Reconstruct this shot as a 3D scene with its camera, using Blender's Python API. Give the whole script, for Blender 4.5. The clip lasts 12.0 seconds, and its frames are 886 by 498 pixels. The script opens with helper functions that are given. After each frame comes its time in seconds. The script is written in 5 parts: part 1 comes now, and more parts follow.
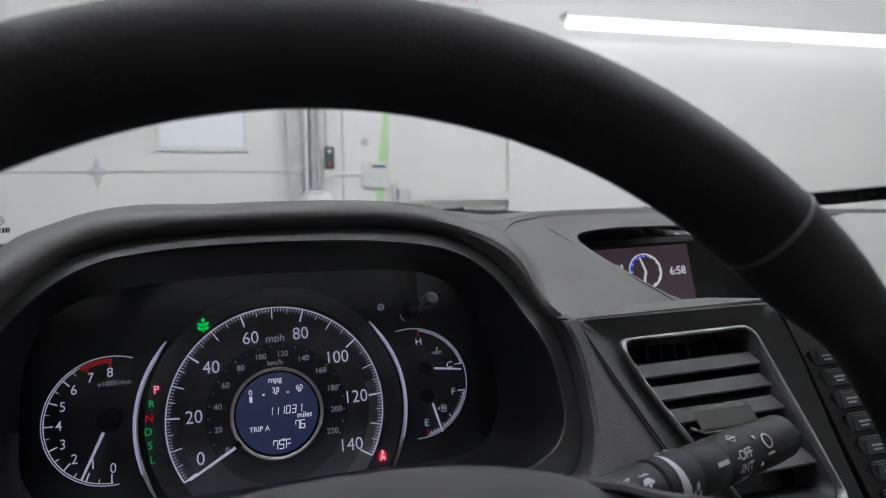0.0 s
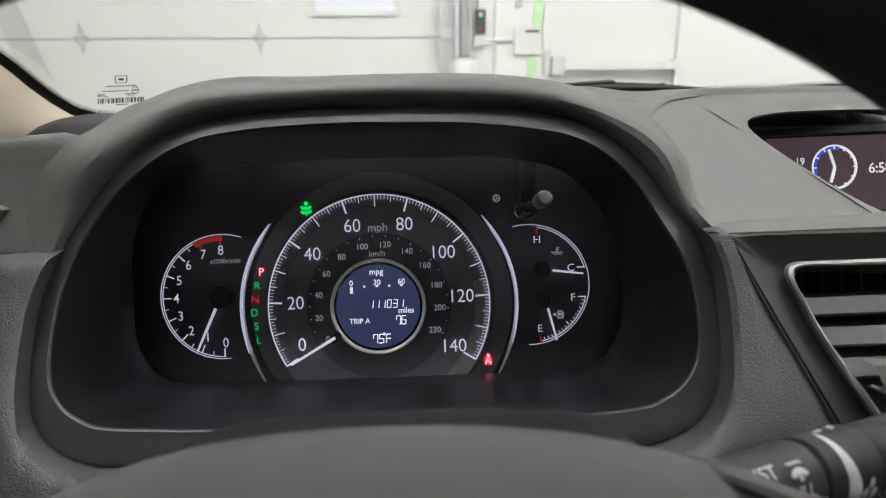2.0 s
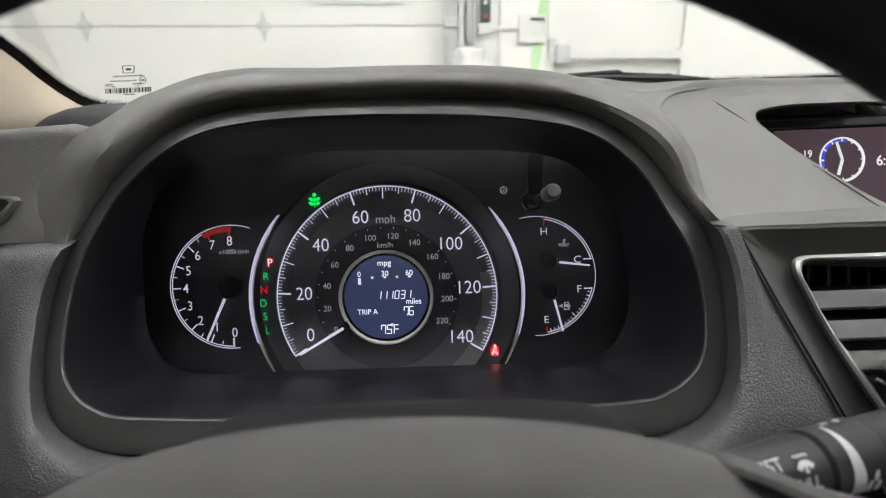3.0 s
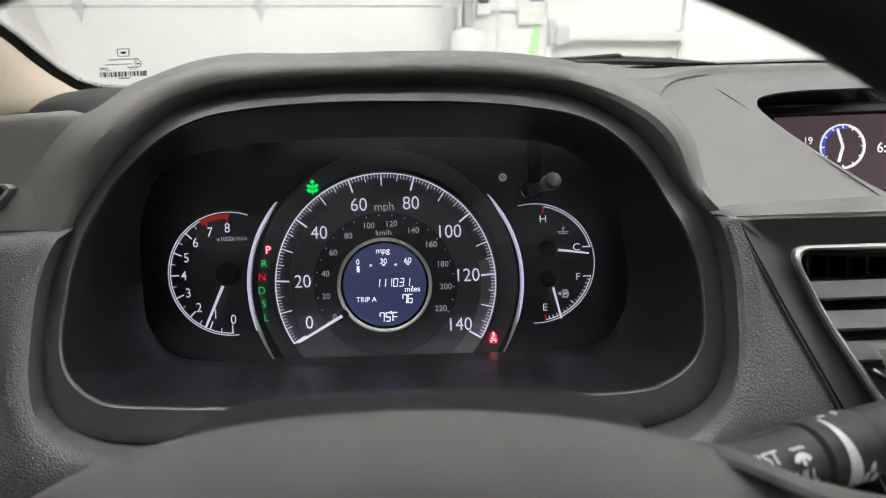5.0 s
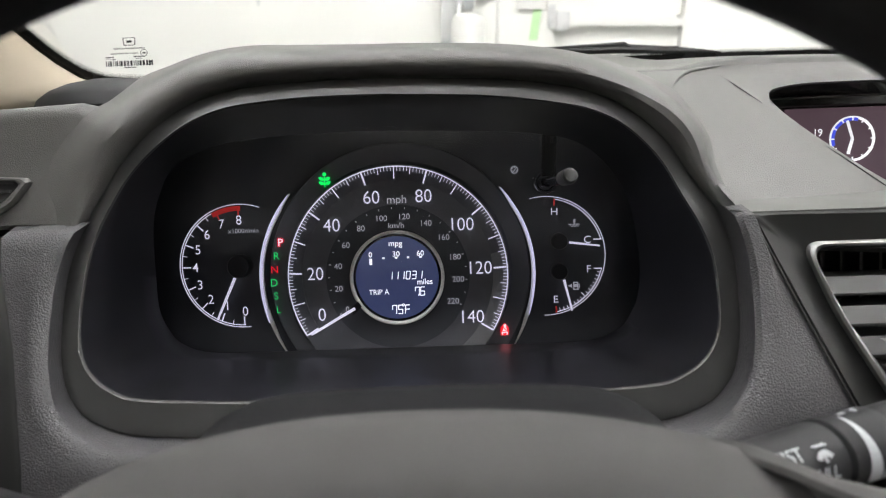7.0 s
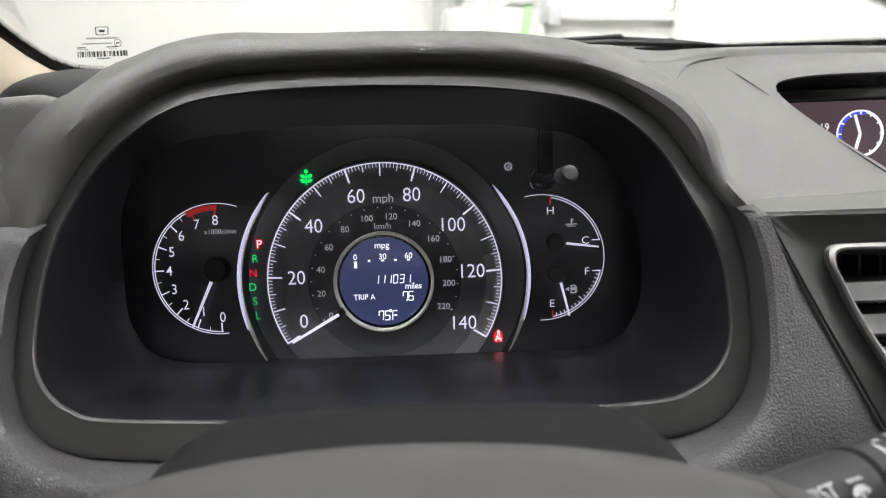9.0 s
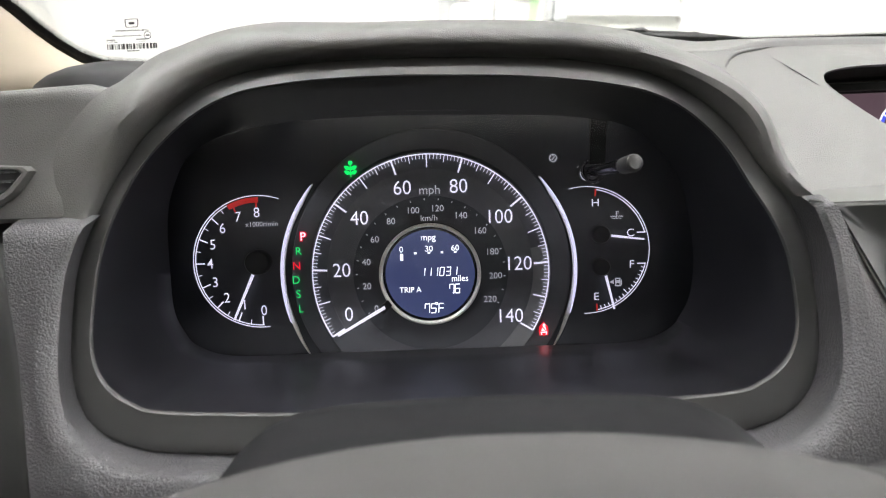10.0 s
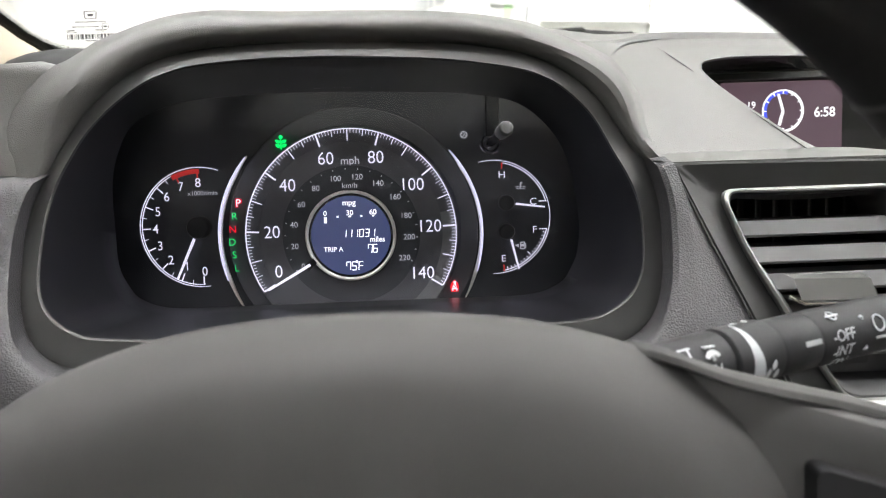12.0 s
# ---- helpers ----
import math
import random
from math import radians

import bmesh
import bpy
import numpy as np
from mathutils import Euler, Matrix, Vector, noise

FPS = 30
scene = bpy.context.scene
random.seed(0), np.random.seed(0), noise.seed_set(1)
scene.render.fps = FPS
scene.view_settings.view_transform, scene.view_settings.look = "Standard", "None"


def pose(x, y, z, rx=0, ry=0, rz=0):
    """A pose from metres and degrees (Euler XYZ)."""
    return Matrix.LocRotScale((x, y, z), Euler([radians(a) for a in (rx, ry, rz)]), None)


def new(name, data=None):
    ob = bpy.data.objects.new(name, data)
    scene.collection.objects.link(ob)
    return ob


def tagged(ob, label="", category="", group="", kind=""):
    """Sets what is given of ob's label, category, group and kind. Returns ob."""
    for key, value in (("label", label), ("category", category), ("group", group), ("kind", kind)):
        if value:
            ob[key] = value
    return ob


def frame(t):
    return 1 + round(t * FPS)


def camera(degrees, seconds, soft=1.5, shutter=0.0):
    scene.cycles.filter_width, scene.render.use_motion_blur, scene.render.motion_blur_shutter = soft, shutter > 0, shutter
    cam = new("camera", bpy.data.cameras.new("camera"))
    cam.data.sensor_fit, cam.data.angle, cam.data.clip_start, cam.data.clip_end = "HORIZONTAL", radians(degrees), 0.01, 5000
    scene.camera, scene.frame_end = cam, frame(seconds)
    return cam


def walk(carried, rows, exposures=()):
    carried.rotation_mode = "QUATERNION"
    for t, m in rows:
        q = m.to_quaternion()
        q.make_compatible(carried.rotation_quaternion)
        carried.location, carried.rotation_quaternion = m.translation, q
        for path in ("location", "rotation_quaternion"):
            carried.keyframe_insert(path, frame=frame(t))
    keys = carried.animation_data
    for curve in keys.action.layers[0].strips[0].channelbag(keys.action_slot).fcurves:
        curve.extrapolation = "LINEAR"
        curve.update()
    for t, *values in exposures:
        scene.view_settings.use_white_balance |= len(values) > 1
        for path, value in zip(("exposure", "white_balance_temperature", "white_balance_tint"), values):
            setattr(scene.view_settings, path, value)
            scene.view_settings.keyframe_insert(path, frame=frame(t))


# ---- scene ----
cam = camera(71.09, 12.0, 1.0)
cam.data.dof.use_dof, cam.data.dof.focus_distance, cam.data.dof.aperture_fstop = True, 0.37, 11.0
ROWS = [
    (0, 0.0127, -0.4023, 1.1697, 84.73, 0.51, -13.72),
    (0.5, 0.0277, -0.3754, 1.1794, 81.52, 0.55, -6.88),
    (1, 0.0331, -0.3547, 1.1677, 78.86, 0.33, -2.47),
    (1.5, 0.0357, -0.3485, 1.1668, 74.55, 0.32, -0.43),
    (2, 0.0408, -0.351, 1.1722, 73.04, 0.23, 0.16),
    (2.5, 0.0389, -0.3526, 1.1737, 72.43, 0.18, 0.36),
    (3, 0.0383, -0.3526, 1.1744, 72.02, 0.13, 0.52),
    (5, 0.0377, -0.3506, 1.177, 70.42, -0.02, 0.36),
    (5.5, 0.0411, -0.3499, 1.1779, 69.98, -0.05, 0.22),
    (6, 0.0398, -0.3494, 1.1784, 69.59, -0.13, 0.21),
    (6.5, 0.0443, -0.3523, 1.1888, 69.36, -0.21, 0.11),
    (7, 0.0288, -0.3502, 1.1813, 69.12, -0.14, 0.19),
    (7.5, 0.0341, -0.3438, 1.175, 68.89, -0.22, -0.11),
    (9.5, 0.0242, -0.3255, 1.177, 68.58, -0.3, -0.58),
    (10, 0.0042, -0.3247, 1.1725, 68.44, -0.24, -0.45),
    (10.5, 0.0187, -0.3169, 1.1824, 68.54, -0.21, -0.91),
    (11, 0.0159, -0.3396, 1.1891, 68.81, -0.36, -1.58),
    (11.5, 0.0266, -0.3663, 1.1747, 68.67, -0.57, -1.49),
    (12, 0.0437, -0.3775, 1.1652, 68.92, -0.81, -2.04),
]
EXPOSURES = [(0, -0.42, 6050, 13), (0.5, 0.2, 6100, 13), (1.0, 0.15, 6250, 12), (1.5, 0.10, 6400, 10), (2.0, 0.26, 6450, 10), (3.0, 0.42, 6500, 10), (5.0, 0.56, 6500, 10), (7.5, 0.64, 6500, 10), (9.5, 0.92, 6500, 10), (10.0, 1.1, 6500, 10), (10.5, 1.1, 6500, 10), (11.0, 0.85, 6500, 10), (11.5, 1.05, 6500, 10), (12.0, 1.2, 6500, 10)]
walk(cam, [(t, pose(x, y, z, rx, ry, rz)) for t, x, y, z, rx, ry, rz in ROWS], EXPOSURES)

# ---- world and light ----
world = bpy.data.worlds.new("garage_air")
world.use_nodes = True
scene.world = world
world.node_tree.nodes["Background"].inputs[0].default_value = (0.9, 0.95, 1.0, 1)
world.node_tree.nodes["Background"].inputs[1].default_value = 0.02


# ---- materials ----
def material(name, colour, rough=0.5, metal=0.0, grain=None, bump=0.0, vary=0.0, vary_scale=8.0, emit=None, strength=0.0, spec=0.5, coat=0.0):
    """A surface with colour variation at a large scale and relief at a fine one. grain: the relief's cells per metre."""
    m = bpy.data.materials.new(name)
    m.use_nodes = True
    nt = m.node_tree
    b = nt.nodes["Principled BSDF"]
    b.inputs["Base Color"].default_value = (*colour, 1)
    b.inputs["Roughness"].default_value = rough
    b.inputs["Metallic"].default_value = metal
    b.inputs["Specular IOR Level"].default_value = spec
    b.inputs["Coat Weight"].default_value = coat
    coords = nt.nodes.new("ShaderNodeTexCoord")
    if vary:
        n = nt.nodes.new("ShaderNodeTexNoise")
        n.inputs["Scale"].default_value, n.inputs["Detail"].default_value = vary_scale, 6
        nt.links.new(coords.outputs["Object"], n.inputs["Vector"])
        ramp = nt.nodes.new("ShaderNodeMapRange")
        ramp.inputs["From Min"].default_value, ramp.inputs["From Max"].default_value = 0.3, 0.7
        ramp.inputs["To Min"].default_value, ramp.inputs["To Max"].default_value = 1 - vary, 1 + vary
        nt.links.new(n.outputs["Fac"], ramp.inputs["Value"])
        mix = nt.nodes.new("ShaderNodeMix")
        mix.data_type, mix.blend_type = "RGBA", "MULTIPLY"
        mix.inputs["Factor"].default_value = 1
        mix.inputs["A"].default_value = (*colour, 1)
        nt.links.new(ramp.outputs["Result"], mix.inputs["B"])
        nt.links.new(mix.outputs["Result"], b.inputs["Base Color"])
        rr = nt.nodes.new("ShaderNodeMapRange")
        rr.inputs["From Min"].default_value, rr.inputs["From Max"].default_value = 0.3, 0.7
        rr.inputs["To Min"].default_value, rr.inputs["To Max"].default_value = max(0.02, rough - 0.06), min(1, rough + 0.06)
        nt.links.new(n.outputs["Fac"], rr.inputs["Value"])
        nt.links.new(rr.outputs["Result"], b.inputs["Roughness"])
    if grain:
        v = nt.nodes.new("ShaderNodeTexVoronoi")
        v.feature = "F1"
        v.inputs["Scale"].default_value = grain
        fine = nt.nodes.new("ShaderNodeTexNoise")
        fine.inputs["Scale"].default_value, fine.inputs["Detail"].default_value = grain * 0.45, 3
        warp = nt.nodes.new("ShaderNodeVectorMath")
        warp.operation = "MULTIPLY_ADD"
        warp.inputs[1].default_value = (0.28 / grain,) * 3
        nt.links.new(coords.outputs["Object"], fine.inputs["Vector"])
        nt.links.new(fine.outputs["Color"], warp.inputs[0])
        nt.links.new(coords.outputs["Object"], warp.inputs[2])
        nt.links.new(warp.outputs["Vector"], v.inputs["Vector"])
        bp = nt.nodes.new("ShaderNodeBump")
        bp.invert = True
        bp.inputs["Strength"].default_value, bp.inputs["Distance"].default_value = bump, 0.35 / grain
        nt.links.new(v.outputs["Distance"], bp.inputs["Height"])
        nt.links.new(bp.outputs["Normal"], b.inputs["Normal"])
    if emit:
        b.inputs["Emission Color"].default_value = (*emit, 1)
        b.inputs["Emission Strength"].default_value = strength
    return m


def clear(name, tint=(1, 1, 1), gloss=1.0, rough=0.0):
    """A clear pane: straight-through light with a mirror sheen that grows at grazing angles."""
    m = bpy.data.materials.new(name)
    m.use_nodes = True
    nt = m.node_tree
    nt.nodes.remove(nt.nodes["Principled BSDF"])
    out = nt.nodes["Material Output"]
    a, g, mix, fr, mul = (nt.nodes.new("ShaderNode" + k) for k in ("BsdfTransparent", "BsdfGlossy", "MixShader", "Fresnel", "Math"))
    a.inputs[0].default_value = (*tint, 1)
    g.inputs["Roughness"].default_value = rough
    fr.inputs["IOR"].default_value = 1.45
    mul.operation = "MULTIPLY"
    mul.inputs[1].default_value = gloss
    nt.links.new(fr.outputs[0], mul.inputs[0])
    nt.links.new(mul.outputs[0], mix.inputs[0])
    nt.links.new(a.outputs[0], mix.inputs[1])
    nt.links.new(g.outputs[0], mix.inputs[2])
    nt.links.new(mix.outputs[0], out.inputs["Surface"])
    return m


SOFT = material("soft_dash_skin", (0.082, 0.080, 0.077), 0.47, grain=1500, bump=0.6, vary=0.10, vary_scale=14)
GRAIN = material("coarse_grained_plastic", (0.045, 0.0435, 0.047), 0.5, grain=1150, bump=1.0, vary=0.10, vary_scale=18)
BEZEL = material("satin_grey_plastic", (0.042, 0.042, 0.0415), 0.42, grain=2600, bump=0.10, vary=0.06, vary_scale=25, spec=0.45)
RECESS = material("matte_black_plastic", (0.008, 0.008, 0.010), 0.34, spec=0.3)
# dial and plate colours are raised to take in the lens's pale haze
DIAL = material("black_dial_face", (0.082, 0.084, 0.096), 0.55, vary=0.08, vary_scale=30)
PLATE = material("black_cluster_plate", (0.044, 0.046, 0.054), 0.5, vary=0.08, vary_scale=22)
DIAL_GREY = material("dark_grey_dial_ring", (0.104, 0.106, 0.118), 0.5, vary=0.08, vary_scale=30)
DIAL_BAND = material("grey_dial_band", (0.20, 0.202, 0.208), 0.5, vary=0.06, vary_scale=30)
SATIN = material("satin_silver", (0.27, 0.27, 0.265), 0.42, metal=0.8, vary=0.05, vary_scale=30)
CHROME = material("bright_chrome", (0.8, 0.8, 0.8), 0.12, metal=1.0, vary=0.05, vary_scale=40)
RING = material("silver_ring_paint", (0.90, 0.89, 0.82), 0.38, metal=0.0, vary=0.05, vary_scale=40)
WHITE_LIT = material("backlit_white_print", (0.6, 0.6, 0.65), 0.5, emit=(0.84, 0.81, 1.0), strength=0.44)
WHITE_DIM = material("dim_white_print", (0.4, 0.4, 0.42), 0.5, emit=(0.8, 0.8, 0.9), strength=0.22)
LILAC = material("lilac_light_guide", (0.6, 0.6, 0.7), 0.4, emit=(0.74, 0.72, 1.0), strength=0.46)
RED_PRINT = material("red_print", (0.5, 0.02, 0.02), 0.5, emit=(1.0, 0.05, 0.04), strength=0.14)
RED_LAMP = material("red_warning_lamp", (0.5, 0.02, 0.02), 0.5, emit=(1.0, 0.01, 0.03), strength=0.5)
RED_HALO = material("red_lamp_halo", (0.4, 0.0, 0.02), 0.5, emit=(1.0, 0.0, 0.04), strength=0.25)
PINK_LIT = material("pink_white_lamp", (0.6, 0.4, 0.4), 0.5, emit=(1.0, 0.66, 0.70), strength=0.75)
GREEN_LAMP = material("green_indicator_lamp", (0.0, 0.4, 0.08), 0.5, emit=(0.0, 1.0, 0.13), strength=0.58)
GREEN_PRINT = material("green_backlit_print", (0.0, 0.3, 0.08), 0.5, emit=(0.02, 0.62, 0.14), strength=0.65)
LCD = material("blue_lcd_panel", (0.02, 0.025, 0.05), 0.25, emit=(0.058, 0.076, 0.205), strength=0.30)
LCD_TEXT = material("white_lcd_segment", (0.6, 0.6, 0.7), 0.4, emit=(0.90, 0.93, 1.0), strength=0.64)
SCREEN = material("mauve_display_panel", (0.03, 0.025, 0.03), 0.2, emit=(0.11, 0.066, 0.085), strength=0.38)
SCREEN_BLUE = material("blue_display_light", (0.02, 0.03, 0.3), 0.3, emit=(0.06, 0.10, 0.85), strength=0.42)
SCREEN_WHITE = material("white_display_light", (0.6, 0.6, 0.6), 0.3, emit=(0.95, 0.95, 1.0), strength=0.45)
GLOSS = material("gloss_black_plastic", (0.012, 0.012, 0.013), 0.16, vary=0.05, vary_scale=30, coat=0.3)
VENT = material("black_vent_plastic", (0.034, 0.034, 0.035), 0.5, vary=0.08, vary_scale=30)
TRIM = material("dark_trim_plastic", (0.072, 0.072, 0.069), 0.40, grain=2600, bump=0.1, vary=0.06, vary_scale=20)
SURROUND = material("dark_satin_surround", (0.011, 0.011, 0.011), 0.36, grain=2600, bump=0.06, vary=0.06, vary_scale=20, spec=0.28)
BOSS = material("grey_wheel_plastic", (0.063, 0.062, 0.061), 0.75, grain=1800, bump=0.22, vary=0.07, vary_scale=16, spec=0.15)
LEATHER = material("black_wheel_leather", (0.018, 0.0168, 0.018), 0.58, grain=900, bump=0.38, vary=0.15, vary_scale=70, spec=0.3)
SHROUD = material("black_column_plastic", (0.021, 0.021, 0.0225), 0.55, grain=1600, bump=0.3, vary=0.08, vary_scale=20, spec=0.22)
COVER = material("matte_column_plastic", (0.011, 0.011, 0.012), 0.7, grain=1800, bump=0.2, vary=0.08, vary_scale=20, spec=0.15)
BEIGE = material("beige_pillar_fabric", (0.54, 0.47, 0.37), 0.85, grain=1500, bump=0.25, vary=0.05, vary_scale=12)
HEADLINER = material("beige_headliner_cloth", (0.68, 0.62, 0.53), 0.9, grain=900, bump=0.2, vary=0.04)
# cloth of the unseen cabin shell, lightened to bounce fill light
CLOTH = material("cabin_shell_cloth", (0.20, 0.19, 0.175), 0.9, grain=600, bump=0.2, vary=0.1)
RUBBER = material("black_rubber", (0.012, 0.012, 0.012), 0.6, vary=0.1, vary_scale=30)
FRIT = material("black_glass_border", (0.008, 0.008, 0.008), 0.25, vary=0.1, vary_scale=30)
INK = material("grey_glass_print", (0.008, 0.008, 0.010), 0.6, vary=0.05)
MARK = material("white_printed_mark", (0.36, 0.37, 0.39), 0.5, vary=0.06, vary_scale=60)
GLASS = clear("windscreen_glass", (0.985, 0.995, 0.985), 0.25)
LENS = clear("clear_instrument_lens", (0.97, 0.97, 0.985), 0.6, 0.10)
CLEAR_BASE = clear("clear_acrylic", (0.80, 0.82, 0.88), 6.0, 0.08)
WALL = material("white_painted_wall", (0.80, 0.80, 0.77), 0.6, grain=160, bump=0.03, vary=0.025, vary_scale=1.6)
CEIL = material("white_ceiling_paint", (0.80, 0.80, 0.78), 0.8, vary=0.03, vary_scale=1.2)
CONCRETE = material("sealed_grey_concrete", (0.34, 0.34, 0.33), 0.5, grain=90, bump=0.08, vary=0.16, vary_scale=1.5)
DOOR_WHITE = material("white_door_panel", (0.78, 0.78, 0.75), 0.45, vary=0.03, vary_scale=2.2)
STEEL = material("galvanised_steel", (0.60, 0.61, 0.61), 0.5, metal=0.4, vary=0.12, vary_scale=20)
GREY_PAINT = material("grey_painted_track", (0.52, 0.53, 0.53), 0.5, vary=0.1, vary_scale=10)
PANE = material("frosted_window_pane", (0.75, 0.77, 0.80), 0.3, vary=0.03, emit=(0.86, 0.89, 1.0), strength=0.10)
PVC = material("white_pvc", (0.74, 0.74, 0.72), 0.45, vary=0.04, vary_scale=10)
DARK_BOX = material("dark_green_switch_plastic", (0.06, 0.09, 0.085), 0.5, vary=0.1, vary_scale=30)
RED_BUTTON = material("red_push_button", (0.45, 0.06, 0.05), 0.4, vary=0.08, vary_scale=40)
GREEN_TAPE = material("pale_green_tape", (0.50, 0.74, 0.42), 0.5, vary=0.06, vary_scale=8)
UNSEEN_TUBE = material("unseen_ceiling_tube", (0.9, 0.9, 0.9), 0.5, emit=(1.0, 0.99, 0.985), strength=34.0)
TUBE = material("led_tube", (0.9, 0.9, 0.9), 0.5, emit=(1.0, 0.99, 0.985), strength=1.6)

# ---- building tools ----
# The car's own axes: x to the right, y up along the dial faces, z from the dials towards the driver.
CAR = Matrix.Translation((0, 0, 1.03)) @ Euler((0, radians(-2.3), 0)).to_matrix().to_4x4() @ Euler((radians(73.5), 0, 0)).to_matrix().to_4x4() @ Matrix.Scale(0.9, 4)


ORIGIN = {}


def thing(name, label, category, base=(0, 0, 0), in_car=True, kind="", group=""):
    ob = new(name)
    ob.empty_display_size = 0.05
    ORIGIN[ob.name] = CAR @ Vector(base) if in_car else Vector(base)
    ob.location = ORIGIN[ob.name]
    return tagged(ob, label, category, group, kind)


def part(name, bm, mat, parent, label="", in_car=True, smooth=True, kind="", soften=0.0):
    """Links a bmesh as one mesh object under a thing or a part; without a parent it stands alone."""
    if in_car:
        bm.transform(CAR)
    if soften:
        edges = [e for e in bm.edges if len(e.link_faces) == 2 and e.calc_face_angle(0) > 0.6]
        bmesh.ops.bevel(bm, geom=edges, offset=soften, segments=2, affect="EDGES", clamp_overlap=True)
    bmesh.ops.recalc_face_normals(bm, faces=bm.faces)
    me = bpy.data.meshes.new(name)
    if parent is not None:
        bm.transform(Matrix.Translation(-ORIGIN[parent.name]))
    bm.to_mesh(me)
    bm.free()
    if smooth:
        for p in me.polygons:
            p.use_smooth = True
        me.set_sharp_from_angle(angle=radians(40))
    me.materials.append(mat)
    ob = new(name, me)
    if parent is not None:
        ob.parent = parent
        ORIGIN[ob.name] = ORIGIN[parent.name]
    else:
        ORIGIN[ob.name] = Vector((0, 0, 0))
    if label:
        tagged(ob, label)
    if kind:
        tagged(ob, kind=kind)
    return ob


def box(x0, x1, y0, y1, z0, z1):
    bm = bmesh.new()
    bmesh.ops.create_cube(bm, size=1)
    for v in bm.verts:
        v.co = Vector((x0 if v.co.x < 0 else x1, y0 if v.co.y < 0 else y1, z0 if v.co.z < 0 else z1))
    return bm


def join(*bms):
    out = bmesh.new()
    for b in bms:
        me = bpy.data.meshes.new("tmp")
        b.to_mesh(me)
        b.free()
        out.from_mesh(me)
        bpy.data.meshes.remove(me)
    return out


def loft(rings, closed=True, caps=(False, False)):
    """A skin over rings of points of equal count."""
    bm = bmesh.new()
    rows = [[bm.verts.new(p) for p in ring] for ring in rings]
    n = len(rows[0])
    for a, b in zip(rows, rows[1:]):
        for i in range(n if closed else n - 1):
            j = (i + 1) % n
            bm.faces.new((a[i], a[j], b[j], b[i]))
    for cap, row in zip(caps, (rows[0], rows[-1])):
        if cap:
            bm.faces.new(row)
    return bm


def tube(points, radius, sides=12, caps=True):
    """A round bar along points; radius: one number or one a point."""
    pts = [Vector(p) for p in points]
    radii = radius if isinstance(radius, (list, tuple)) else [radius] * len(pts)
    rings, up = [], None
    for i, p in enumerate(pts):
        way = (pts[min(i + 1, len(pts) - 1)] - pts[max(i - 1, 0)]).normalized()
        if up is None:
            up = way.orthogonal().normalized()
        up = (up - way * up.dot(way)).normalized()
        side = way.cross(up)
        rings.append([p + radii[i] * (math.cos(a) * up + math.sin(a) * side) for a in (2 * math.pi * k / sides for k in range(sides))])
    return loft(rings, True, (caps, caps))


def smooth_line(points, count):
    """Evenly spaced points on a soft curve through the given ones."""
    pts = [Vector(p) for p in points]
    ext = [2 * pts[0] - pts[1]] + pts + [2 * pts[-1] - pts[-2]]
    fine = []
    for i in range(1, len(ext) - 2):
        a, b, c, d = ext[i - 1 : i + 3]
        for k in range(16):
            s = k / 16
            fine.append(0.5 * (2 * b + (c - a) * s + (2 * a - 5 * b + 4 * c - d) * s * s + (3 * b - a - 3 * c + d) * s**3))
    fine.append(pts[-1])
    run = [0.0]
    for a, b in zip(fine, fine[1:]):
        run.append(run[-1] + (b - a).length)
    out, j = [], 0
    for k in range(count):
        want = run[-1] * k / (count - 1)
        while j < len(run) - 2 and run[j + 1] < want:
            j += 1
        s = (want - run[j]) / max(1e-9, run[j + 1] - run[j])
        out.append(fine[j].lerp(fine[j + 1], s))
    return out


def closed(right, left, centre, count):
    """A closed outline from its two halves, which run from the top middle to the bottom middle."""
    right, left = (smooth_line([(x, y, 0) for x, y in side], count) for side in (right, left))
    return [(centre + p.x, p.y) for p in right] + [(centre - p.x, p.y) for p in left[-2:0:-1]]


def arc_band(cx, cy, r0, r1, a0, a1, z, steps=48, thick=0.0004):
    """A flat curved band between two angles in degrees."""
    rings = []
    for k in range(steps + 1):
        a = radians(a0 + (a1 - a0) * k / steps)
        c, s = math.cos(a), math.sin(a)
        rings.append([(cx + r0 * c, cy + r0 * s, z), (cx + r0 * c, cy + r0 * s, z + thick), (cx + r1 * c, cy + r1 * s, z + thick), (cx + r1 * c, cy + r1 * s, z)])
    return loft(rings, True, (True, True))


def stroke(x0, y0, x1, y1, w, z, thick=0.0004, w1=None):
    """A straight printed bar."""
    d = Vector((x1 - x0, y1 - y0)).normalized()
    n, w1 = Vector((-d.y, d.x)) / 2, w if w1 is None else w1
    bm = bmesh.new()
    low = [(x0 + n.x * w, y0 + n.y * w), (x0 - n.x * w, y0 - n.y * w), (x1 - n.x * w1, y1 - n.y * w1), (x1 + n.x * w1, y1 + n.y * w1)]
    a = [bm.verts.new((*p, z)) for p in low]
    b = [bm.verts.new((*p, z + thick)) for p in low]
    bm.faces.new(a), bm.faces.new(b)
    for i in range(4):
        bm.faces.new((a[i], a[(i + 1) % 4], b[(i + 1) % 4], b[i]))
    return bm


